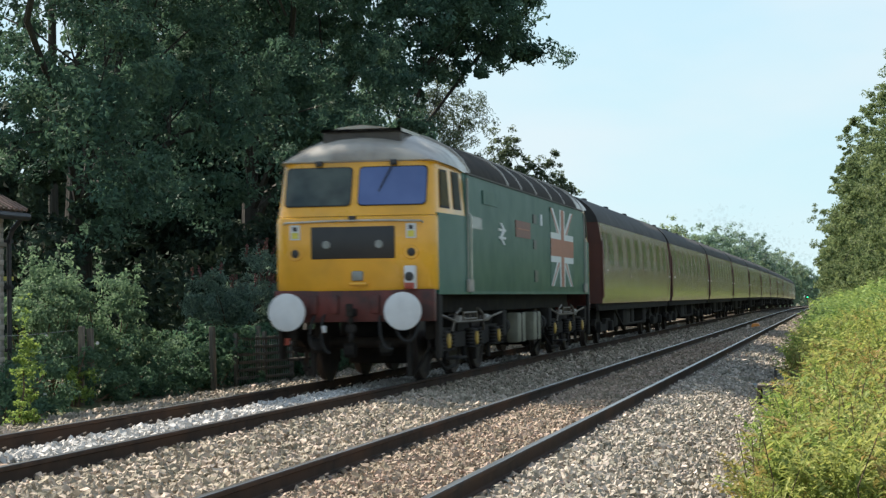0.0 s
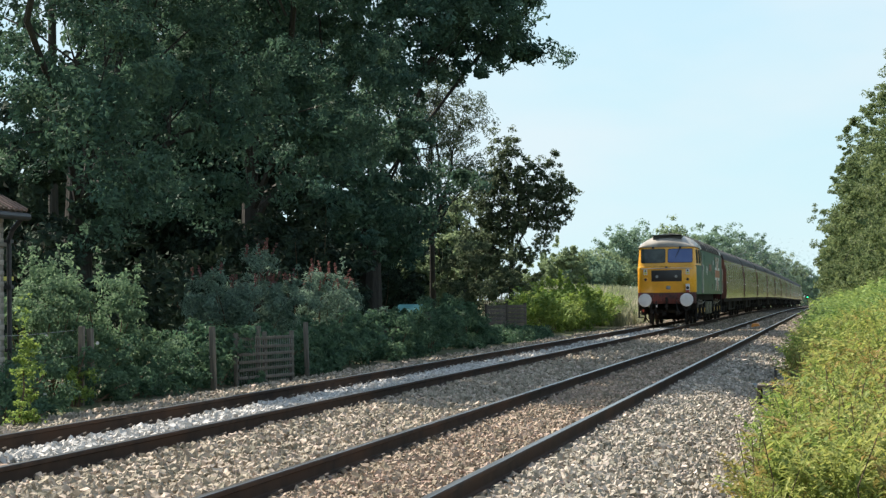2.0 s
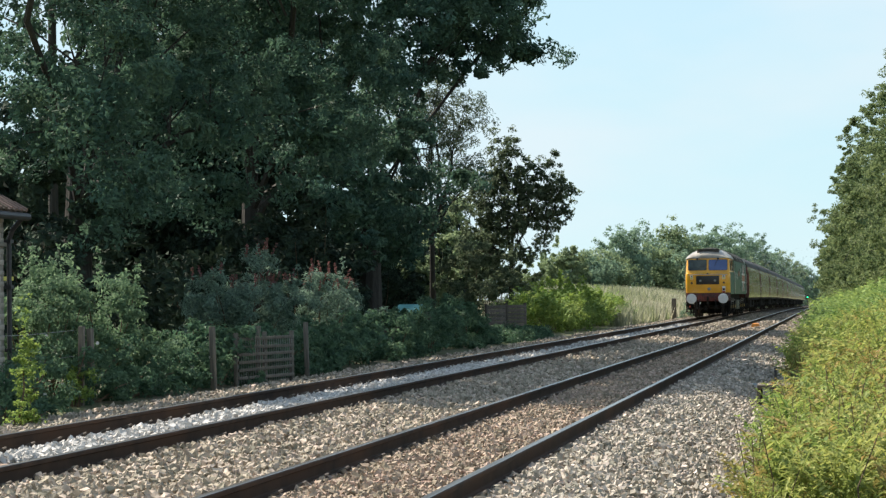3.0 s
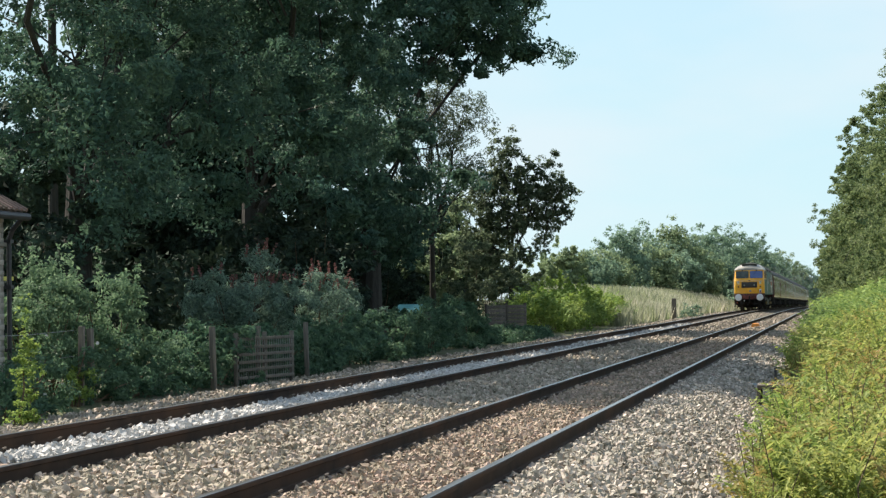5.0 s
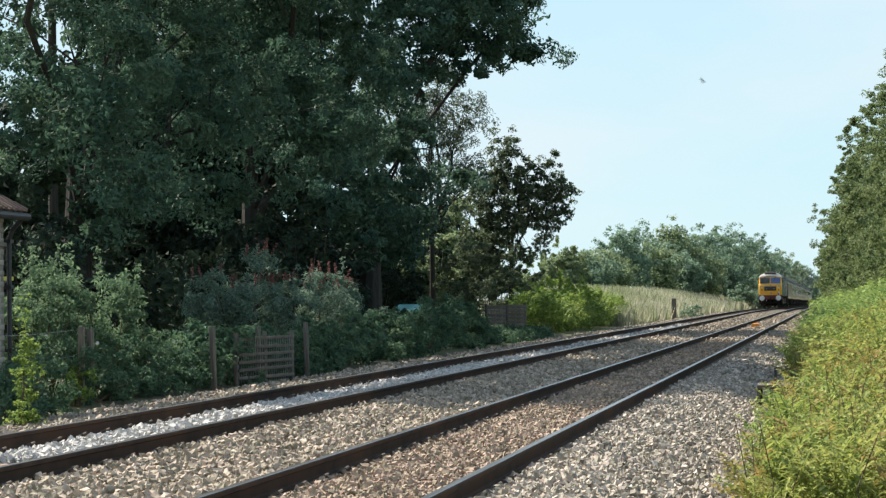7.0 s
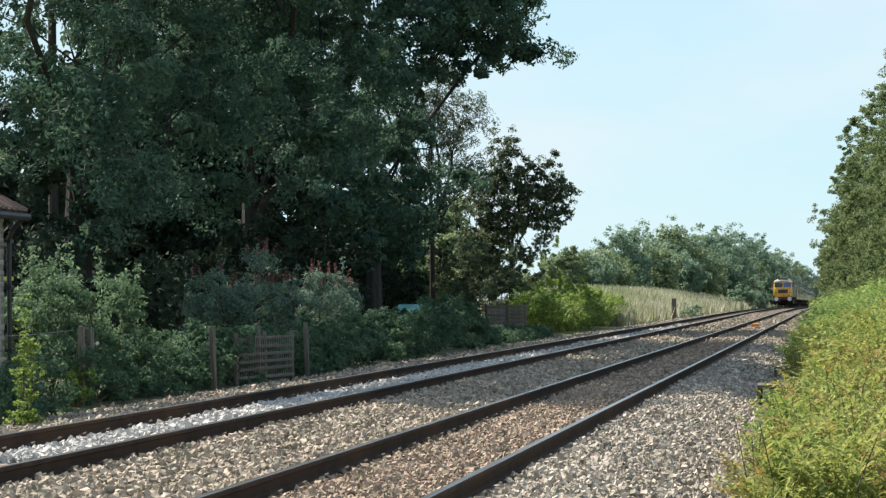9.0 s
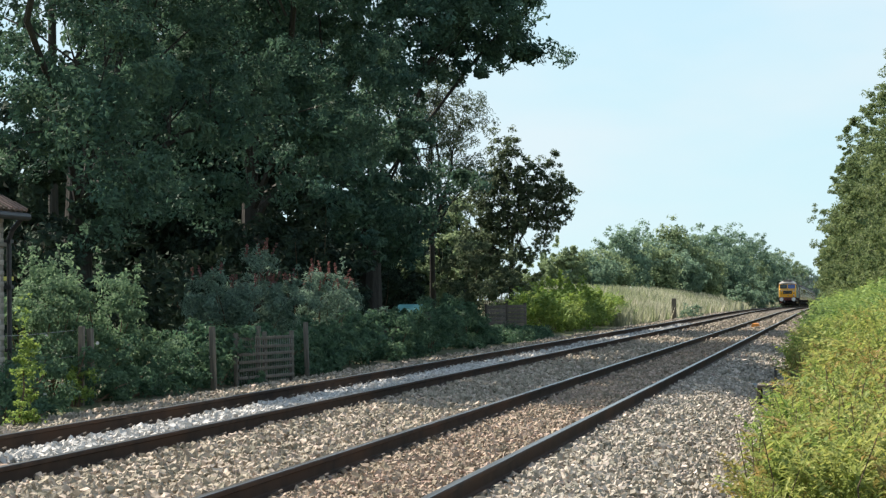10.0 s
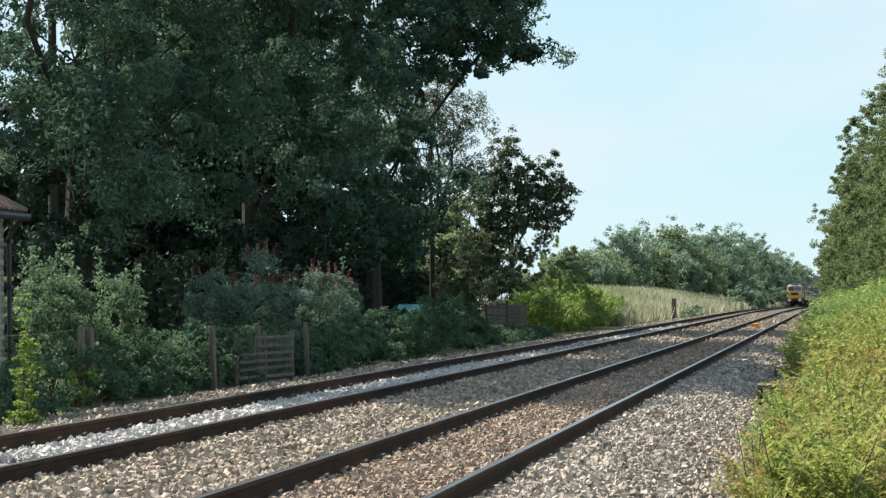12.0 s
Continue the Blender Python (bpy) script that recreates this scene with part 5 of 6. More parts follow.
def build_loco():
    L = 19.355
    t = thing("diesel_locomotive", "green diesel locomotive with full yellow cab end and white buffers", "locomotive")
    # main body side
    side = [(1.335, 1.29), (1.345, 1.33), (1.345, 2.55), (1.335, 2.95), (1.315, 3.18)]
    outline = mirror(side)
    m = Mesh()
    m.loft([[(x, y, z) for x, z in outline] for y in (2.62, L - 2.62)])
    body = part("body_side", m, M_GRN, t, "deep green painted body side")
    for s in (-1, 1):
        part("skirt_rail", Mesh().box(s * 1.352 - 0.006, s * 1.352 + 0.006, 2.7, L - 2.7, 1.29, 1.34), M_GRN, body)
        part("cantrail_gutter", Mesh().box(s * 1.325 - 0.012, s * 1.325 + 0.012, 2.62, L - 2.62, 3.165, 3.195), M_GRILLE, body, "thin dark rain strip")
    # roof with a domed front over each cab
    arc = [(1.0, 0.0), (0.965, 0.17), (0.88, 0.38), (0.72, 0.62), (0.5, 0.82), (0.26, 0.95), (0.0, 1.0)]

    def roof_ring(y, w, z0, z1):
        h = [(w * a, y, z0 + (z1 - z0) * b) for a, b in arc]
        return h + [(-a, y, z) for a, y, z in reversed(h) if a > 1e-6]
    dome = [(0.88, 1.13, 3.29, 3.31), (0.90, 1.17, 3.28, 3.40), (0.98, 1.20, 3.27, 3.51), (1.12, 1.225, 3.26, 3.62), (1.32, 1.25, 3.25, 3.71), (1.6, 1.275, 3.24, 3.79), (2.0, 1.30, 3.22, 3.85), (2.5, 1.315, 3.18, 3.88)]
    m = Mesh()
    m.loft([roof_ring(y, w, a, b) for y, w, a, b in dome] + [roof_ring(L - y, w, a, b) for y, w, a, b in reversed(dome)])
    roof = part("roof", m, M_ROOF, t, "weathered grey domed roof", 40)

    def arch(w, z, y0, y1, lift, n=9, base=3.18, top=3.88, full=1.315):
        """A slab following the roof's curve between -w and w."""
        rings = []
        for y in (y0, y1):
            up = []
            for i in range(n):
                x = -w + 2 * w * i / (n - 1)
                k = np.interp(abs(x) / full, [a for a, _ in reversed(arc)], [b for _, b in reversed(arc)])
                up.append((x, y, base + (top - base) * k + lift))
            rings.append(up + [(p[0], p[1], z) for p in reversed(up)])
        return Mesh().loft(rings)
    part("roof_vent", arch(0.60, 3.56, 1.22, 2.3, 0.0, top=3.835), M_GRILLE, roof, "dark horn grille at the cab roof")
    part("vent_cover", arch(0.62, 3.80, 1.19, 2.5, 0.012, top=3.845), M_ROOF, roof, "curved grey cover over the horn grille")
    ribs = (2.9, 6.6, 8.1, 9.9, 11.9, 13.8, 15.8, 16.7)
    for y in ribs:
        part("roof_rib", arch(1.305, 3.16, y, y + 0.14, 0.045, 25), M_RIB, roof, "pale strap across the roof")
    for y0, y1 in ((6.72, 8.08), (8.22, 9.88), (10.02, 11.88), (12.02, 13.78), (13.92, 15.78), (3.05, 6.55)):
        part("roof_panel", arch(1.312, 3.19, y0, y1, 0.02, 45), M_ROOFD, roof, "sooty roof access panel")
    part("exhaust_port", Mesh().box(-0.3, 0.3, 9.3, 9.8, 3.8, 3.97, 0.02), M_ROOFD, roof)
    # cabs at both ends
    for end in (0, 1):
        cab = new("cab")
        cab.parent = t
        cab["label"] = "yellow-fronted driving cab"
        if end:
            cab.matrix_basis = Matrix.Translation((0, L, 0)) @ Matrix.Rotation(math.pi, 4, "Z")
        z_low, z_mid = 1.36, 2.46
        nose = [full_ring(cab_ring(z, b, s, y_to=0.84), 0.86) for z, b, s in ((z_low, 0.02, 0.008), (1.40, 0.0, 0.0), (2.36, 0.0, 0.0), (2.44, 0.015, 0.004), (z_mid, 0.05, 0.01))]
        part("cab_front", Mesh().loft(nose), M_YEL, cab, "full yellow cab front", 40)
        sides = [full_ring([(1.23, 0.86, z), (1.285, 1.5, z), (1.325, 2.1, z), (1.345, 2.62, z)], 2.64) for z in (1.29, 2.50)]
        part("cab_side", Mesh().loft(sides), M_GRN, cab, "green lower cab side")
        upper = [full_ring(cab_ring(z, b, s, y_to=2.1) + [(1.345 * (1 - s), 2.45, z)], 2.47) for z, b, s in ((z_mid + 0.005, 0.05, 0.012), (2.52, 0.085, 0.014), (3.24, 0.31, 0.055), (3.30, 0.33, 0.065))]
        part("window_surround", Mesh().loft(upper), M_YEL, cab, "yellow cab window surround", 40)
        part("cab_back", Mesh().loft([full_ring([(1.32 * (1 - s), 2.46, z), (1.345 * (1 - s), 2.64, z)], 2.66) for z, s in ((2.5, 0.0), (3.0, 0.015), (3.2, 0.03))]), M_GRN, cab)
        # windscreens lie on the raked face between z 2.60 and 3.20
        slope = (0.31 - 0.085) / (3.24 - 2.52)

        def face_y(z, x):
            base = np.interp(abs(x), [c[0] for c in CAB[:6]], [c[1] for c in CAB[:6]])
            k = max(0.0, 1 - (base - 0.575) / 1.2)
            return base + (0.085 + (z - 2.52) * slope) * k

        def pane(x0, x1, z0, z1, proud, material, name, parent, label, lift=0.01):
            """A sheet with rounded corners that follows the bowed face."""
            rr, n = 0.06, 14
            front, back = [], []
            for i in range(n + 1):
                u = i / n
                x = x0 + (x1 - x0) * (0.5 - 0.5 * math.cos(math.pi * u))
                e = max(0.0, rr - min(x - x0, x1 - x))
                c = rr - math.sqrt(max(0.0, rr * rr - e * e))
                front.append([(x, face_y(z, x) - proud, z) for z in (z0 + c, z1 - c)])
                back.append([(x, face_y(z, x) + lift, z) for z in (z1 - c, z0 + c)])
            return part(name, Mesh().loft([f + b for f, b in zip(front, back)]), material, parent, label)
        for s in (-1, 1):
            x0, x1 = sorted((s * 0.055, s * 1.075))
            fr = pane(x0 - 0.006, x1 + 0.006, 2.612, 3.205, 0.012, M_RUBBER, "windscreen", cab, "large rubber-framed windscreen")
            dark = M_GLASSB if (s > 0) else M_GLASSD
            pane(x0 + 0.008, x1 - 0.008, 2.628, 3.19, 0.02, dark, "glass", fr, "blue-looking glass" if s > 0 else "dark reflecting glass", -0.010)
            wx = s * 0.57
            w = Mesh()
            w.box(wx - 0.05, wx + 0.05, face_y(3.24, wx) - 0.07, face_y(3.24, wx) + 0.02, 3.22, 3.30, 0.012)
            if s > 0:
                w.path([(wx, face_y(3.24, wx) - 0.045, 3.26), (wx - 0.18, face_y(2.88, wx) - 0.035, 2.88)], [0.014, 0.010], 6)
                w.path([(wx - 0.06, face_y(3.1, wx) - 0.025, 3.13), (wx - 0.21, face_y(2.82, wx) - 0.025, 2.82)], [0.008, 0.008], 5)
            part("wiper", w, M_BLACK, fr, "black wiper")
        part("roof_lip", Mesh().loft([[(x * 0.945, y + 0.31 + d, z) for x, y, z in [(-a, b, 0) for a, b in reversed(CAB[1:6])] + [(a, b, 0) for a, b in CAB[:6]] for z in (3.275,)] for d in (0,)] + [[(x * 0.945, y + 0.29, 3.30) for x, y in [(-a, b) for a, b in reversed(CAB[1:6])] + CAB[:6]]], closed=False, caps=False), M_RIB, cab)
        for s in (-1, 1):
            # quarter light and door light on the cab side
            for (y0, y1), g, nm in (((1.02, 1.55), M_AMBER, "quarter_light"), ((1.78, 2.25), M_SIDEGLASS, "door_light")):
                def sx(y, z):
                    return np.interp(y, [c[1] for c in CAB[5:]], [c[0] for c in CAB[5:]]) * (1 - np.interp(z, [2.52, 3.24], [0.014, 0.055]))
                q = [(y0, 2.58), (y1, 2.58), (y1 - 0.02, 3.16), (y0 + (0.16 if nm == "quarter_light" else 0.02), 3.16)]
                fr = part(nm, Mesh().loft([[(s * (sx(y, z) + p), y, z) for y, z in q] for p in (-0.02, 0.008)]), M_RUBBER, cab, "black-framed cab side window")
                qi = [(y0 + 0.035, 2.615), (y1 - 0.035, 2.615), (y1 - 0.05, 3.125), (y0 + (0.18 if nm == "quarter_light" else 0.05), 3.125)]
                part("glass", Mesh().loft([[(s * (sx(y, z) + p), y, z) for y, z in qi] for p in (0.009, 0.014)]), g, fr, "dull amber glass" if g == M_AMBER else "dark glass")
            part("door_handrail", Mesh().path([(s * 1.375, 2.62, 1.45), (s * 1.395, 2.62, 1.5), (s * 1.395, 2.62, 2.5), (s * 1.365, 2.62, 2.55)], [0.014] * 4, 6), M_STEEL, cab, "steel door handrail")
            part("door_post", Mesh().box(s * 1.348 - 0.012, s * 1.348 + 0.012, 2.56, 2.60, 1.32, 3.1), M_RIB, cab)
            part("door_step", Mesh().box(s * 1.37 - 0.03, s * 1.37 + 0.02, 2.45, 2.85, 1.33, 1.52, 0.01), M_RIB, cab, "grey step recess")
        # front fittings
        part("handrail", Mesh().path([(-1.05, 0.60, 2.35), (-1.03, 0.555, 2.37), (-0.5, 0.53, 2.385), (0, 0.53, 2.39), (0.5, 0.53, 2.385), (1.03, 0.555, 2.37), (1.05, 0.60, 2.35)], [0.016] * 7, 8), M_STEEL, cab, "pale curved front handrail")
        part("lamp_iron", Mesh().box(-0.05, 0.05, 0.52, 0.60, 2.385, 2.46, 0.012), M_BLACK, cab)
        hp = part("headcode_panel", Mesh().box(-0.635, 0.635, 0.562, 0.60, 1.83, 2.305, 0.018), M_BLACK, cab, "black panel with two round lights")
        for s in (-1, 1):
            part("marker_lamp", Mesh().turned([(0.575, 0.062), (0.552, 0.062), (0.545, 0.05), (0.548, 0.02)], "y", (s * 0.40, 0, 2.04), 20), M_LENS, hp, "clear round marker lamp")
            tl = part("tail_light", Mesh().turned([(0.60, 0.108), (0.565, 0.108), (0.548, 0.098), (0.548, 0.066), (0.575, 0.055)], "y", (s * 0.88, 0.02, 1.915), 20), M_YEL, cab)
            part("lens", Mesh().turned([(0.60, 0.062), (0.574, 0.06), (0.566, 0.02)], "y", (s * 0.88, 0.0, 1.915), 16), M_BLACK, tl, "dark lens")
            lb = part("warning_label", Mesh().box(s * 0.88 - 0.075, s * 0.88 + 0.075, 0.575, 0.60, 2.12, 2.34), M_WHITE, cab, "small white and yellow warning label")
            part("flash", Mesh().box(s * 0.88 - 0.05, s * 0.88 + 0.05, 0.568, 0.58, 2.14, 2.23), M_LABEL, lb)
            part("print", Mesh().box(s * 0.88 - 0.03, s * 0.88 + 0.03, 0.569, 0.58, 2.25, 2.31), M_IRON, lb, "dark printed mark")
        part("multiple_socket", Mesh().box(-0.02, 0.16, 0.53, 0.60, 1.50, 1.65, 0.03), M_LENS, cab, "pale jumper socket cover")
        part("socket_step", Mesh().box(-0.04, 0.22, 0.50, 0.60, 1.44, 1.48, 0.006), M_YEL, cab)
        # buffer beam and what hangs from it
        part("buffer_beam", Mesh().box(-1.21, 1.21, 0.60, 0.76, 0.90, 1.37, 0.015), M_BEAM, cab, "dull red buffer beam")
        for x in (-0.62, -0.3, 0.32, 0.62):
            part("bracket", Mesh().box(x - 0.07, x + 0.07, 0.55, 0.62, 1.02, 1.30, 0.015), M_BEAM, cab)
        for s in (-1, 1):
            buffer(cab, s * 0.8635, 0.0, -1, 0.275, M_WHITE, 0.62)
        hk = Mesh()
        hk.box(-0.05, 0.05, 0.30, 0.62, 0.98, 1.10, 0.02)
        hk.box(-0.05, 0.05, 0.28, 0.36, 1.06, 1.17, 0.02)
        part("coupling_hook", hk, M_UNDER, cab, "dark draw hook")
        ch = Mesh()
        for i, z in enumerate((0.93, 0.80, 0.67)):
            ch.turned([(-0.03, 0.055), (0.0, 0.085), (0.03, 0.055)], "y" if i % 2 else "x", (0, 0.42, z), 10)
        part("screw_coupling", ch, M_UNDER, cab, "hanging screw coupling")
        for pts in (((-0.45, 0.6, 1.0), (-0.45, 0.40, 0.95), (-0.5, 0.42, 0.5), (-0.35, 0.5, 0.45)), ((-0.6, 0.6, 1.0), (-0.62, 0.42, 0.9), (-0.7, 0.42, 0.55), (-0.55, 0.5, 0.5)),
                    ((0.4, 0.6, 0.98), (0.42, 0.40, 0.9), (0.42, 0.42, 0.45), (0.62, 0.45, 0.5)), ((0.62, 0.6, 0.98), (0.62, 0.40, 0.7), (0.95, 0.30, 0.35), (1.0, 0.5, 0.9))):
            hose(cab, pts)
        for x, col in ((-0.42, M_WHITE), (-0.98, M_RED)):
            part("hose_cock", Mesh().turned([(-0.05, 0.03), (0.05, 0.04)], "z", (x, 0.46, 0.80 if x > -0.9 else 0.62), 10), col, cab, "painted hose cock")
        for x0, x1, z0, z1 in ((-0.75, -0.55, 0.35, 0.75), (0.3, 0.5, 0.3, 0.7), (-0.25, -0.05, 0.35, 0.6)):
            part("air_cylinder", Mesh().turned([(x0, 0.04), (x0 + 0.02, 0.11), (x1 - 0.02, 0.11), (x1, 0.04)], "x", (0, 0.95, (z0 + z1) / 2), 12), M_UNDER, cab, "dark air cylinder")
        for s in (-1, 1):
            part("guard_iron", Mesh().box(s * 0.74 - 0.04, s * 0.74 + 0.04, 0.98, 1.06, 0.08, 0.7, 0.01), M_UNDER, cab)
            part("step_ladder", Mesh().box(s * 1.2 - 0.03, s * 1.2 + 0.03, 0.82, 1.1, 0.35, 1.3, 0.01), M_UNDER, cab)
    # oil tail lamp hung at the trailing end
    lamp = part("tail_lamp", Mesh().box(0.805, 0.965, 0.40, 0.56, 1.37, 1.715, 0.018), M_WHITE, t, "white oil tail lamp hung on the cab front")
    part("lamp_door", Mesh().turned([(0.405, 0.068), (0.385, 0.066), (0.38, 0.04)], "y", (0.885, 0, 1.555), 18), M_BLACK, lamp, "black round lamp glass")
    part("lamp_foot", Mesh().box(0.812, 0.958, 0.39, 0.57, 1.372, 1.465, 0.008), M_RED, lamp, "red foot of the lamp")
    # side markings, on the side facing the other line
    X = 1.346
    bars(t, "number_panel", X, 2.85, 3.75, 2.33, 2.52, M_LENS, "pale number panel without readable characters")
    n1 = new("emblem")
    n1.parent = t
    n1["label"] = "white double arrow shape"
    for k, (y0, y1, z0, z1) in enumerate(((5.38, 6.08, 2.37, 2.41), (5.38, 6.08, 2.235, 2.275))):
        bars(n1, "bar", X, y0, y1, z0, z1, M_WHITE, "")
    for (ya, za), (yb, zb) in (((5.48, 2.51), (5.80, 2.395)), ((5.80, 2.395), (5.48, 2.255)), ((5.48, 2.255), (5.80, 2.14))):
        part("stroke", Mesh().loft([[(x, ya, za), (x, ya + 0.22, za), (x, yb + 0.22, zb), (x, yb, zb)] for x in (X - 0.002, X + 0.013)]), M_WHITE, n1)
    pl = bars(t, "nameplate", X, 7.15, 8.85, 2.32, 2.62, M_PLATE, "dull red nameplate")
    bars(pl, "plate_edge", X + 0.012, 7.3, 8.7, 2.46, 2.485, M_FLAGRED, "", 0.006)
    for y, z0, z1 in ((9.2, 2.63, 2.80), (9.2, 2.14, 2.32), (9.3, 1.52, 1.74)):
        bars(t, "vent_slot", X, y, y + 0.4, z0, z1, M_BLACK, "dark vent")
    bars(t, "data_panel", X, 10.1, 10.35, 2.62, 2.84, M_WHITE, "")
    bars(t, "small_panel", X, 3.9, 5.2, 2.76, 2.98, M_GRN, "")
    # national flag panel: blue field, white and red saltire and cross
    fy0, fy1, fz0, fz1 = 11.45, 14.8, 1.44, 3.04
    fl = bars(t, "flag_panel", X - 0.002, fy0, fy1, fz0, fz1, M_GRN, "union flag painted on the body side", 0.006)
    cy, cz = (fy0 + fy1) / 2, (fz0 + fz1) / 2
    for sy in (-1, 1):
        for sz in (-1, 1):
            for w, mt, nm, p, k in ((0.30, M_WHITE, "saltire_white", 0.008, 0.0), (0.10, M_FLAGRED, "saltire_red", 0.011, 0.06 * sy * sz)):
                a, b = (cy + sy * 0.25, cz + sz * 0.16), (cy + sy * 1.62, cz + sz * 0.79)
                q = [(a[0] - w + k, a[1]), (a[0] + w + k, a[1]), (b[0] + w * 0.6 + k - (sy * w * 0.6), b[1]), (b[0] - w * 0.6 + k - (sy * w * 0.6), b[1])]
                part(nm, Mesh().loft([[(x, y, z) for y, z in q] for x in (X, X + p)]), mt, fl)
    part("cross_white_post", Mesh().box(X, X + 0.013, cy - 0.36, cy + 0.36, fz0, fz1), M_WHITE, fl)
    part("cross_white_bar", Mesh().box(X, X + 0.014, fy0, fy1, cz - 0.30, cz + 0.30), M_WHITE, fl)
    part("cross_red_post", Mesh().box(X, X + 0.017, cy - 0.20, cy + 0.20, fz0, fz1), M_FLAGRED, fl)
    part("cross_red_bar", Mesh().box(X, X + 0.018, fy0, fy1, cz - 0.175, cz + 0.175), M_FLAGRED, fl)
    # underframe
    part("equipment_frame", Mesh().box(-0.5, 0.5, 7.2, 12.2, 0.34, 1.0, 0.03), M_UNDER, t, "dark equipment between the bogies")
    for y in (7.45, 11.45, 11.9):
        for s in (-1, 1):
            part("air_reservoir", Mesh().turned([(y - 0.16, 0.05), (y - 0.13, 0.16), (y + 0.13, 0.16), (y + 0.16, 0.05)], "y", (s * 1.0, 0, 0.72), 14), M_UNDER, t)
    part("underframe", Mesh().box(-0.92, 0.92, 2.5, L - 2.5, 1.0, 1.30, 0.02), M_UNDER, t, "oily dark underframe")
    for y0, y1, mt, nm in ((8.2, 9.1, M_CREAM, "fuel_tank"), (10.1, 11.0, M_CREAM, "water_tank")):
        for s in (-1, 1):
            tk = part(nm, Mesh().box(min(s * 0.98, s * 1.2), max(s * 0.98, s * 1.2), y0, y1, 0.40, 0.95, 0.03), mt, t, "grimy cream-grey tank")
            part("band", Mesh().box(min(s * 0.97, s * 1.21), max(s * 0.97, s * 1.21), y0 + 0.38, y0 + 0.48, 0.395, 0.955, 0.02), M_UNDER, tk)
    wheels = []
    for c in (4.04, 15.32):
        bg = new("bogie")
        bg.parent = t
        bg.location = (0, c, 0)
        bg["label"] = "dark six-wheel bogie"
        for s in (-1, 1):
            fr = [(-2.9, 0.62), (-2.75, 0.78), (-1.5, 0.78), (-1.2, 0.70), (1.2, 0.70), (1.5, 0.78), (2.75, 0.78), (2.9, 0.62), (2.6, 0.52), (1.4, 0.46), (-1.4, 0.46), (-2.6, 0.52)]
            part("side_frame", Mesh().loft([[(x, y, z) for y, z in fr] for x in (s * 0.98, s * 1.08)]), M_UNDER, bg)
            for y in (-2.21, 0.1, 2.21):
                ax = part("axlebox", Mesh().box(s * 1.10 - 0.07, s * 1.10 + 0.07, y - 0.17, y + 0.17, 0.42, 0.74, 0.03), M_UNDER, bg)
                part("cover", Mesh().turned([(s * 1.16, 0.115), (s * 1.19, 0.11), (s * 1.20, 0.07)], "x", (0, y, 0.58), 18), M_YCAP, ax, "yellow axlebox cover")
                for d in (-0.36, 0.36):
                    sp = Mesh()
                    sp.turned([(0.44 + k * 0.028, 0.06 if k % 2 else 0.085) for k in range(12)], "z", (s * 1.12, y + d, 0), 10)
                    part("coil_spring", sp, M_UNDER, bg)
            for y in (-1.1, 1.2):
                part("brake_cylinder", Mesh().turned([(y - 0.22, 0.04), (y - 0.21, 0.06), (y + 0.15, 0.06), (y + 0.17, 0.03), (y + 0.5, 0.025)], "y", (s * 1.12, 0, 0.90), 14), M_RIB, bg, "silver-grey brake cylinder")
            part("sand_pipe", Mesh().path([(s * 1.0, -2.9, 0.9), (s * 1.05, -3.05, 0.5), (s * 0.8, -2.95, 0.12)], [0.025] * 3, 6), M_UNDER, bg)
            part("step_board", Mesh().box(s * 1.24 - 0.1, s * 1.24 + 0.1, -2.3, -1.6, 0.30, 0.34, 0.008), M_UNDER, bg)
            part("life_guard", Mesh().path([(s * 0.95, -2.6, 0.5), (s * 1.1, -2.2, 0.16), (s * 1.1, -1.4, 0.18)], [0.03] * 3, 6), M_UNDER, bg)
        part("bolster", Mesh().box(-0.98, 0.98, -0.5, 0.5, 0.55, 0.95, 0.03), M_UNDER, bg)
        for y in (-1.05, 1.2):
            part("traction_motor", Mesh().box(-0.62, 0.62, y - 0.36, y + 0.3, 0.22, 0.88, 0.06), M_UNDER, bg, "dark motor casing")
        for s in (-1, 1):
            part("sandbox", Mesh().box(s * 1.08 - 0.1, s * 1.08 + 0.1, -3.05, -2.7, 0.62, 1.02, 0.03), M_UNDER, bg)
            part("sandbox", Mesh().box(s * 1.08 - 0.1, s * 1.08 + 0.1, 2.65, 3.0, 0.55, 1.02, 0.03), M_UNDER, bg)
            part("air_pipe", Mesh().path([(s * 1.16, -2.7, 0.98), (s * 1.18, -1.6, 0.86), (s * 1.18, 0.5, 0.86), (s * 1.16, 2.6, 0.98)], [0.02] * 4, 6), M_CLIP, bg, "grey air pipe")
            rig = Mesh()
            rig.path([(s * 1.17, -1.95, 0.72), (s * 1.19, -1.75, 0.98), (s * 1.19, -1.35, 1.06)], [0.022] * 3, 6)
            rig.path([(s * 1.19, 0.15, 1.06), (s * 1.19, 0.55, 0.98), (s * 1.17, 0.75, 0.70)], [0.022] * 3, 6)
            for z in (0.90, 1.0):
                rig.path([(s * 1.2, -1.15, z), (s * 1.2, -0.05, z)], [0.018] * 2, 6)
            for yy in (-1.15, -0.6, -0.05):
                rig.path([(s * 1.2, yy, 0.88), (s * 1.2, yy, 1.02)], [0.018] * 2, 6)
            part("brake_rigging", rig, M_CLIP, bg, "worn steel brake rigging")
            for y in (-1.9, -0.35, 0.55, 1.85):
                part("brake_hanger", Mesh().box(s * 1.05 - 0.03, s * 1.05 + 0.03, y - 0.05, y + 0.05, 0.22, 0.7, 0.01), M_UNDER, bg)
        for y in (-2.21, 0.1, 2.21):
            wheels.append(wheelset(t, c + y, 0.58))
    return t, wheels


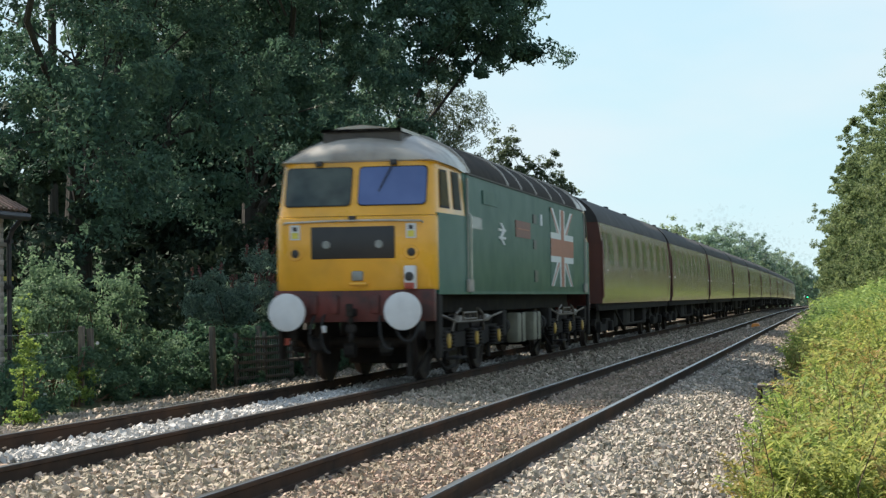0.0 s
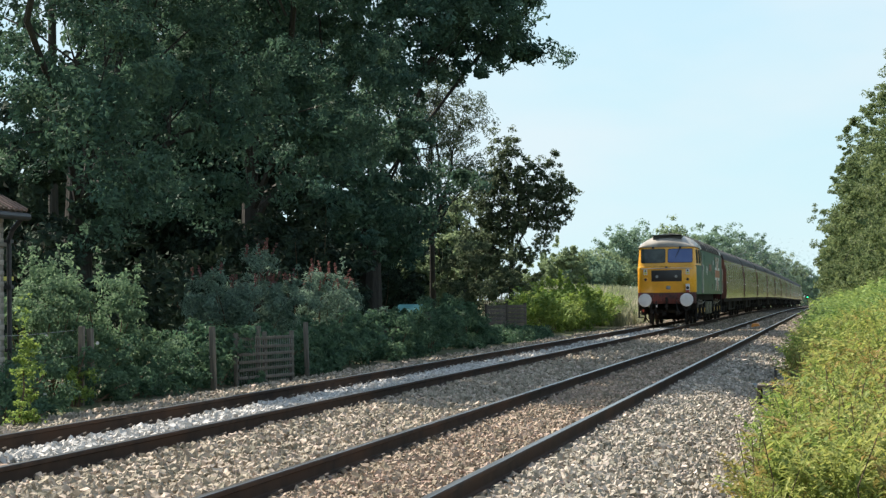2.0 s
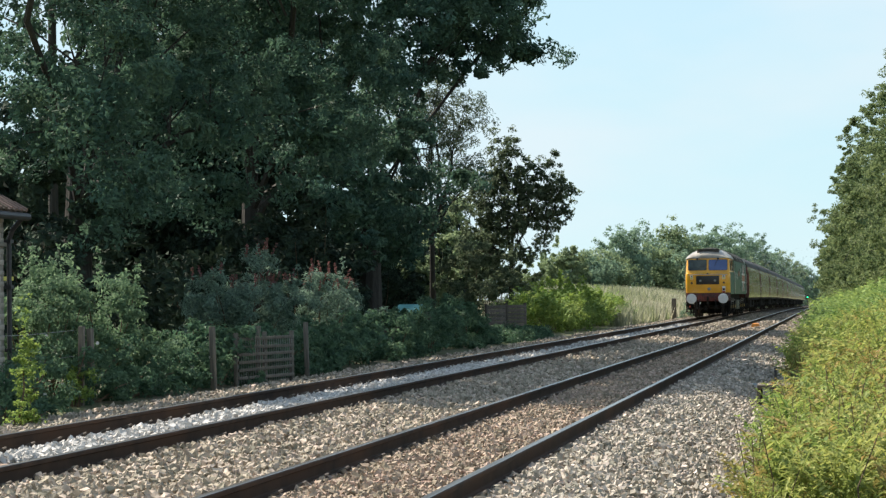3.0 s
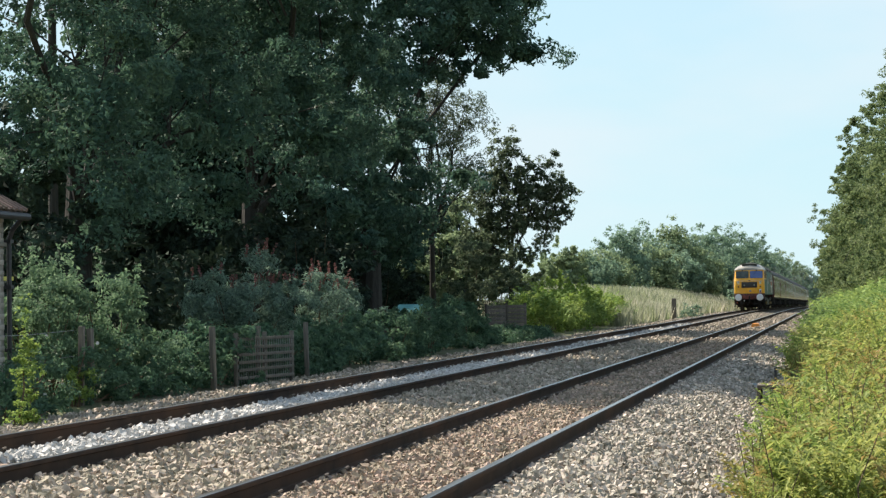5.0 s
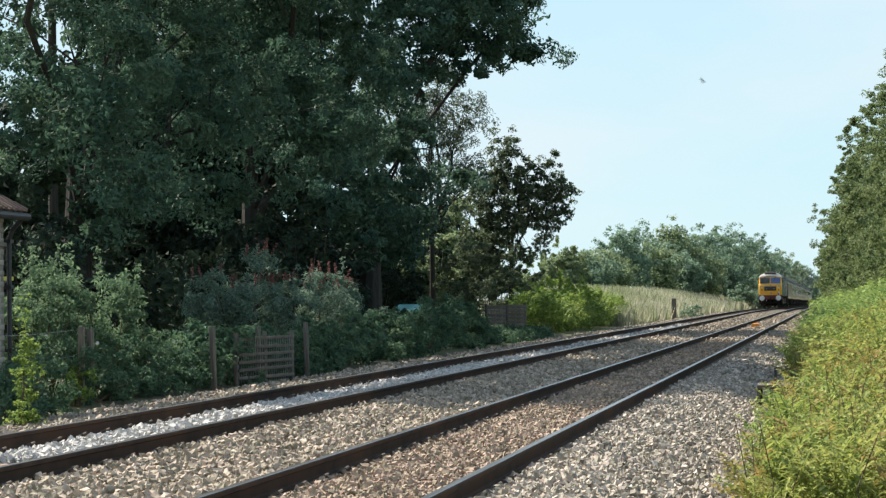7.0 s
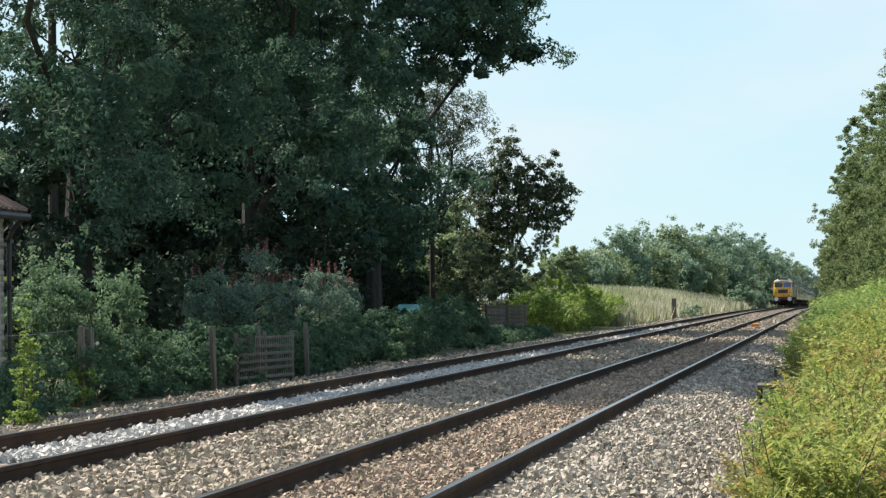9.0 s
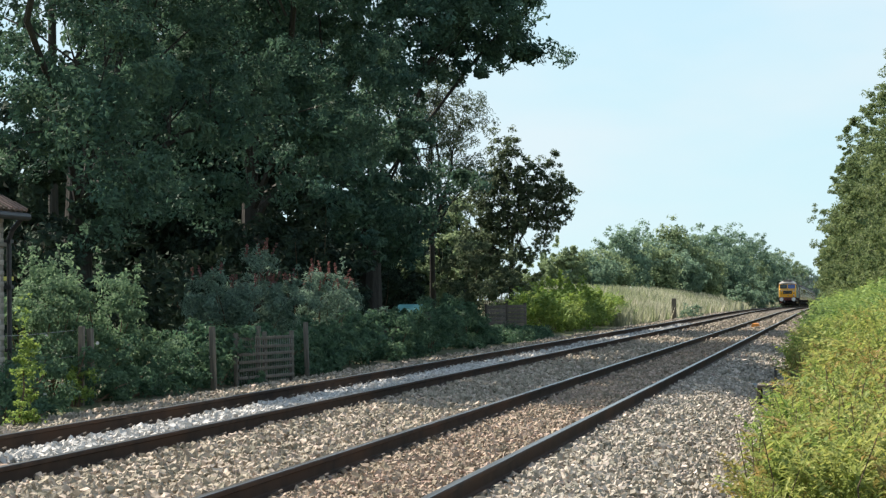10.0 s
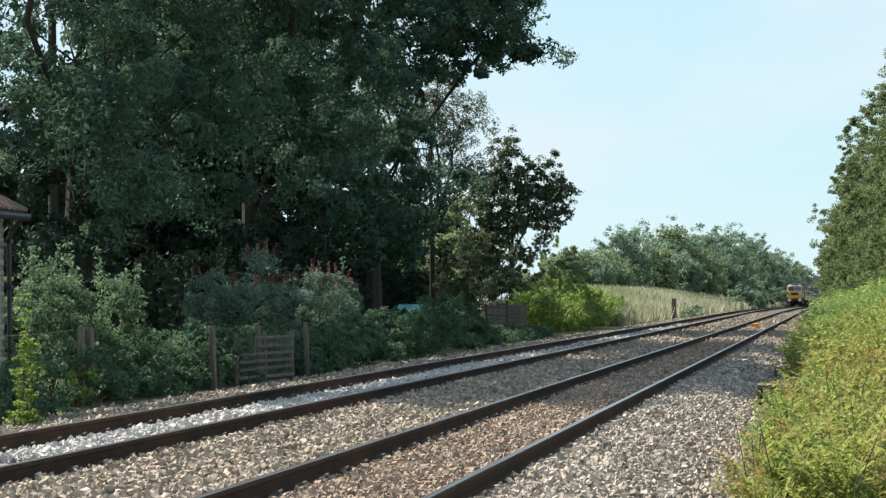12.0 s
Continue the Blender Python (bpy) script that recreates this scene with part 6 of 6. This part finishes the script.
def build_coach():
    L, Y0, Y1 = 20.25, 0.42, 19.83
    t = thing("passenger_coach", "glossy maroon passenger coach with dark grey roof", "railway coach", group="coaches of the train")
    side = [(1.375, 1.06), (1.395, 1.20), (1.406, 1.45), (1.41, 1.75), (1.40, 2.10), (1.375, 2.50), (1.335, 2.85), (1.295, 3.06)]
    m = Mesh()
    m.loft([[(x, y, z) for x, z in mirror(side)] for y in (Y0 + 0.05, Y1 - 0.05)], caps=False)
    body = part("body", m, M_MAROON, t, "glossy maroon body side", 40)
    for y in (Y0, Y1):
        d = 0.055
        e = [(x, z) for x, z in mirror(side)]
        part("end_wall", Mesh().loft([[(x, yy, z) for x, z in e] for yy in ((y, y + d) if y == Y0 else (y - d, y))]), M_MAREND, t, "matt maroon coach end")
        g = Mesh().box(-0.5, 0.5, y - 0.38 if y == Y0 else y, y if y == Y0 else y + 0.38, 1.15, 3.15, 0.06)
        part("gangway", g, M_RUBBER, t, "black corridor connection")
        for s in (-1, 1):
            buffer(t, s * 0.8635, 0.0 if y == Y0 else L, -1 if y == Y0 else 1, 0.2, M_UNDER, 0.42)
            part("corner_strip", Mesh().box(s * 1.385 - 0.02, s * 1.385 + 0.03, y - 0.01 if y == Y0 else y - 0.06, y + 0.06 if y == Y0 else y + 0.01, 1.2, 2.6, 0.01), M_MAREND, t)
    rf = [(1.305, 3.05), (1.25, 3.20), (1.13, 3.38), (0.92, 3.57), (0.62, 3.73), (0.3, 3.83), (0.0, 3.86)]
    part("roof", Mesh().loft([[(x, y, z) for x, z in mirror(rf)] for y in (Y0 - 0.02, Y1 + 0.02)]), M_CROOF, t, "sooty dark grey arched roof", 40)
    for y in (5.0, 10.0, 15.0):
        part("roof_ventilator", Mesh().turned([(3.70, 0.12), (3.83, 0.11), (3.86, 0.08), (3.87, 0.02)], "z", (0.35, y, 0), 12), M_CROOF, t)

    def sx(z):
        return np.interp(z, [b for _, b in side], [a for a, _ in side])
    wy = [2.35, 4.55, 6.75, 8.95, 11.15, 13.35, 15.55, 17.75]
    for s in (-1, 1):
        for y in wy:
            z0, z1, hw = 1.98, 2.86, 0.61
            q = [(y - hw, z0), (y + hw, z0), (y + hw, (z0 + z1) / 2), (y + hw, z1), (y - hw, z1), (y - hw, (z0 + z1) / 2)]
            w = part("window", Mesh().loft([[(s * (sx(z) + p), yy, z) for yy, z in q] for p in (-0.02, 0.004)]), M_MAROON, t, "flush window with rounded frame")
            qi = [(yy + (0.035 if yy < y else -0.035), z + (0.035 if z < 2.2 else -0.035 if z > 2.6 else 0)) for yy, z in q]
            part("pane", Mesh().loft([[(s * (sx(z) + p), yy, z) for yy, z in qi] for p in (0.005, 0.008)]), M_CGLASS, w, "dark reflecting glass")
        for y in (1.05, 19.2):
            d = part("door", Mesh().loft([[(s * (sx(z) + 0.008), yy, z) for z in (1.2, 1.5, 2.0, 2.5, 3.0)] + [(s * (sx(z) - 0.02), yy, z) for z in (3.0, 2.5, 2.0, 1.5, 1.2)] for yy in (y - 0.36, y + 0.36)]), M_MAROON, t, "maroon slam door")
            part("door_handle", Mesh().box(s * 1.415 - 0.01, s * 1.415 + 0.02, y + 0.22, y + 0.32, 1.85, 1.9, 0.004), M_STEEL, d, "brass-coloured handle")
            part("door_window", Mesh().loft([[(s * (sx(z) + 0.012), yy, z) for z in (2.15, 2.5, 2.82)] + [(s * (sx(z) + 0.006), yy, z) for z in (2.82, 2.5, 2.15)] for yy in (y - 0.2, y + 0.2)]), M_CGLASS, d, "dark glass")
        part("solebar", Mesh().box(s * 1.25 - 0.04, s * 1.25 + 0.04, Y0, Y1, 0.88, 1.075, 0.01), M_UNDER, t, "dark solebar")
    for y0, y1, x0 in ((7.4, 9.2, 0.45), (10.2, 12.6, -0.2), (7.0, 8.0, -1.1), (11.0, 12.0, -1.1), (9.6, 10.3, 0.45), (12.9, 13.9, 0.45), (5.6, 6.4, 0.4), (14.3, 15.0, -0.2)):
        part("battery_box", Mesh().box(x0, x0 + 0.68, y0, y1, 0.40, 0.9, 0.04), M_UNDER, t, "dark box under the floor")
    part("floor_frame", Mesh().box(-1.2, 1.2, Y0 + 0.1, Y1 - 0.1, 0.95, 1.06), M_UNDER, t)
    part("truss", Mesh().path([(1.1, 5.2, 0.95), (1.1, 7.3, 0.45), (1.1, 12.8, 0.45), (1.1, 15.0, 0.95)], [0.04] * 4, 6), M_UNDER, t)
    for c in (3.0, 17.25):
        bg = new("bogie")
        bg.parent = t
        bg.location = (0, c, 0)
        for s in (-1, 1):
            fr = [(-1.8, 0.50), (-1.6, 0.66), (-0.7, 0.66), (-0.5, 0.52), (0.5, 0.52), (0.7, 0.66), (1.6, 0.66), (1.8, 0.50), (1.5, 0.40), (0.6, 0.34), (-0.6, 0.34), (-1.5, 0.40)]
            part("side_frame", Mesh().loft([[(x, y, z) for y, z in fr] for x in (s * 0.98, s * 1.08)]), M_UNDER, bg)
            for y in (-1.295, 1.295):
                part("axlebox", Mesh().box(s * 1.12 - 0.07, s * 1.12 + 0.07, y - 0.14, y + 0.14, 0.32, 0.6, 0.03), M_UNDER, bg)
        part("bolster", Mesh().box(-0.95, 0.95, -0.35, 0.35, 0.35, 0.9, 0.03), M_UNDER, bg)
        for y in (-0.8, 0.8):
            part("brake_beam", Mesh().box(-0.8, 0.8, y - 0.12, y + 0.12, 0.25, 0.62, 0.02), M_UNDER, bg)
        for y in (-1.295, 1.295):
            wheelset(bg, y, 0.457)
    return t


LOCO, LOCO_WHEELS = build_loco()
COACH = build_coach()
# the eleventh coach stands in for the engine at the far end
COACHES = [COACH] + [copy_thing(COACH, Matrix.Translation((0, 0, 0))) for _ in range(10)]


def build_smoke():
    """Thin drifting exhaust above the far end of the train: loose clouds of faint wisps, thick in the middle and fading out."""
    out = []
    for i in range(5):
        u = i / 4
        n, r = 190, 1.5 + 0.5 * u
        c = RNG.normal(size=(n, 3)) * np.array([r * 1.1, r * 2.2, r * 0.75])
        c[:, 0] += 0.5 * np.sin(c[:, 1] * 0.9)
        c[:, 2] += 0.4 * np.sin(c[:, 1] * 0.7 + c[:, 0])
        v, f = leaves(c, 0.01, 1, 0.62, 0.0, 0.9)
        ob = raw("smoke_puff", v, f, M_SMOKE)
        tagged(ob, "thin grey exhaust smoke drifting over the train", "smoke", "exhaust smoke", "stuff")
        ob.location = (-12.0 + 6.0 * u, 215 + 110 * u, 9.0 - 3.4 * u)
        out.append(ob)
    return out


SMOKE = build_smoke()


def build_insect():
    t = thing("flying_insect", "small dark insect darting through the air", "insect")
    part("body", Mesh().turned([(-0.009, 0.0008), (-0.006, 0.0028), (0.0, 0.0034), (0.005, 0.0026), (0.008, 0.001)], "x", n=10), M_BLACK, t, "dark segmented body")
    for s in (-1, 1):
        part("wing", Mesh().loft([[(-0.004, s * 0.002, 0.003), (0.004, s * 0.002, 0.003), (0.003, s * 0.014, 0.006), (-0.006, s * 0.013, 0.006)], [(-0.004, s * 0.002, 0.0034), (0.004, s * 0.002, 0.0034), (0.003, s * 0.014, 0.0064), (-0.006, s * 0.013, 0.0064)]]), M_LENS, t, "pale wing")
    return t


INSECT = build_insect()

# ---------------------------------------------------------------- what moves


def run(t):
    """How far the near buffers have gone down the line at t seconds: fast at first, easing off."""
    return 27.02 + 27.05 * t - 0.148 * t * t


def on_line(y, length):
    """Pose of a vehicle whose near end stands at y, resting on the line at both ends."""
    z0, z1 = -fall(y), -fall(y + length)
    return Matrix.Translation((FAR_X, y, z0)) @ Matrix.Rotation(math.atan2(z1 - z0, length), 4, "X")


def motions():
    times = [0.5 * i for i in range(25)]
    walk(LOCO, [(t, on_line(run(t), 19.355)) for t in times])
    for i, c in enumerate(COACHES):
        walk(c, [(t, on_line(run(t) + 19.4 + 20.25 * i, 20.25)) for t in times])
    for w in LOCO_WHEELS:
        home = w.location.copy()
        rows = []
        for k in range(361):
            t = k / 30
            rows.append((t, Matrix.Translation(home) @ Matrix.Rotation(-(run(t) - 27.02) / 0.58, 4, "X")))
        walk(w, rows)
    for i, s in enumerate(SMOKE):
        home = s.location.copy()
        sink = home.z - 4.2
        walk(s, [(t, Matrix.Translation(home + Vector((0.3 * t, 22.5 * t, -sink * min(1.0, t / 5.0))))) for t in (0.0, 2.5, 5.0, 8.5, 12.0)])
    # the insect drops into view from above, crosses the sky and leaves to the side
    flight = [(0.0, (3.0, 12.0, 9.0)), (6.8, (-0.9, 9.6, 3.6)), (6.9, (-0.75, 8.6, 2.7)), (7.0, (-0.46, 7.0, 1.99)), (7.1, (-0.14, 5.4, 1.77)), (7.2, (0.35, 4.2, 1.6)), (12.0, (6.0, 2.0, 3.0))]
    walk(INSECT, [(t, Matrix.Translation(p)) for t, p in flight])


motions()
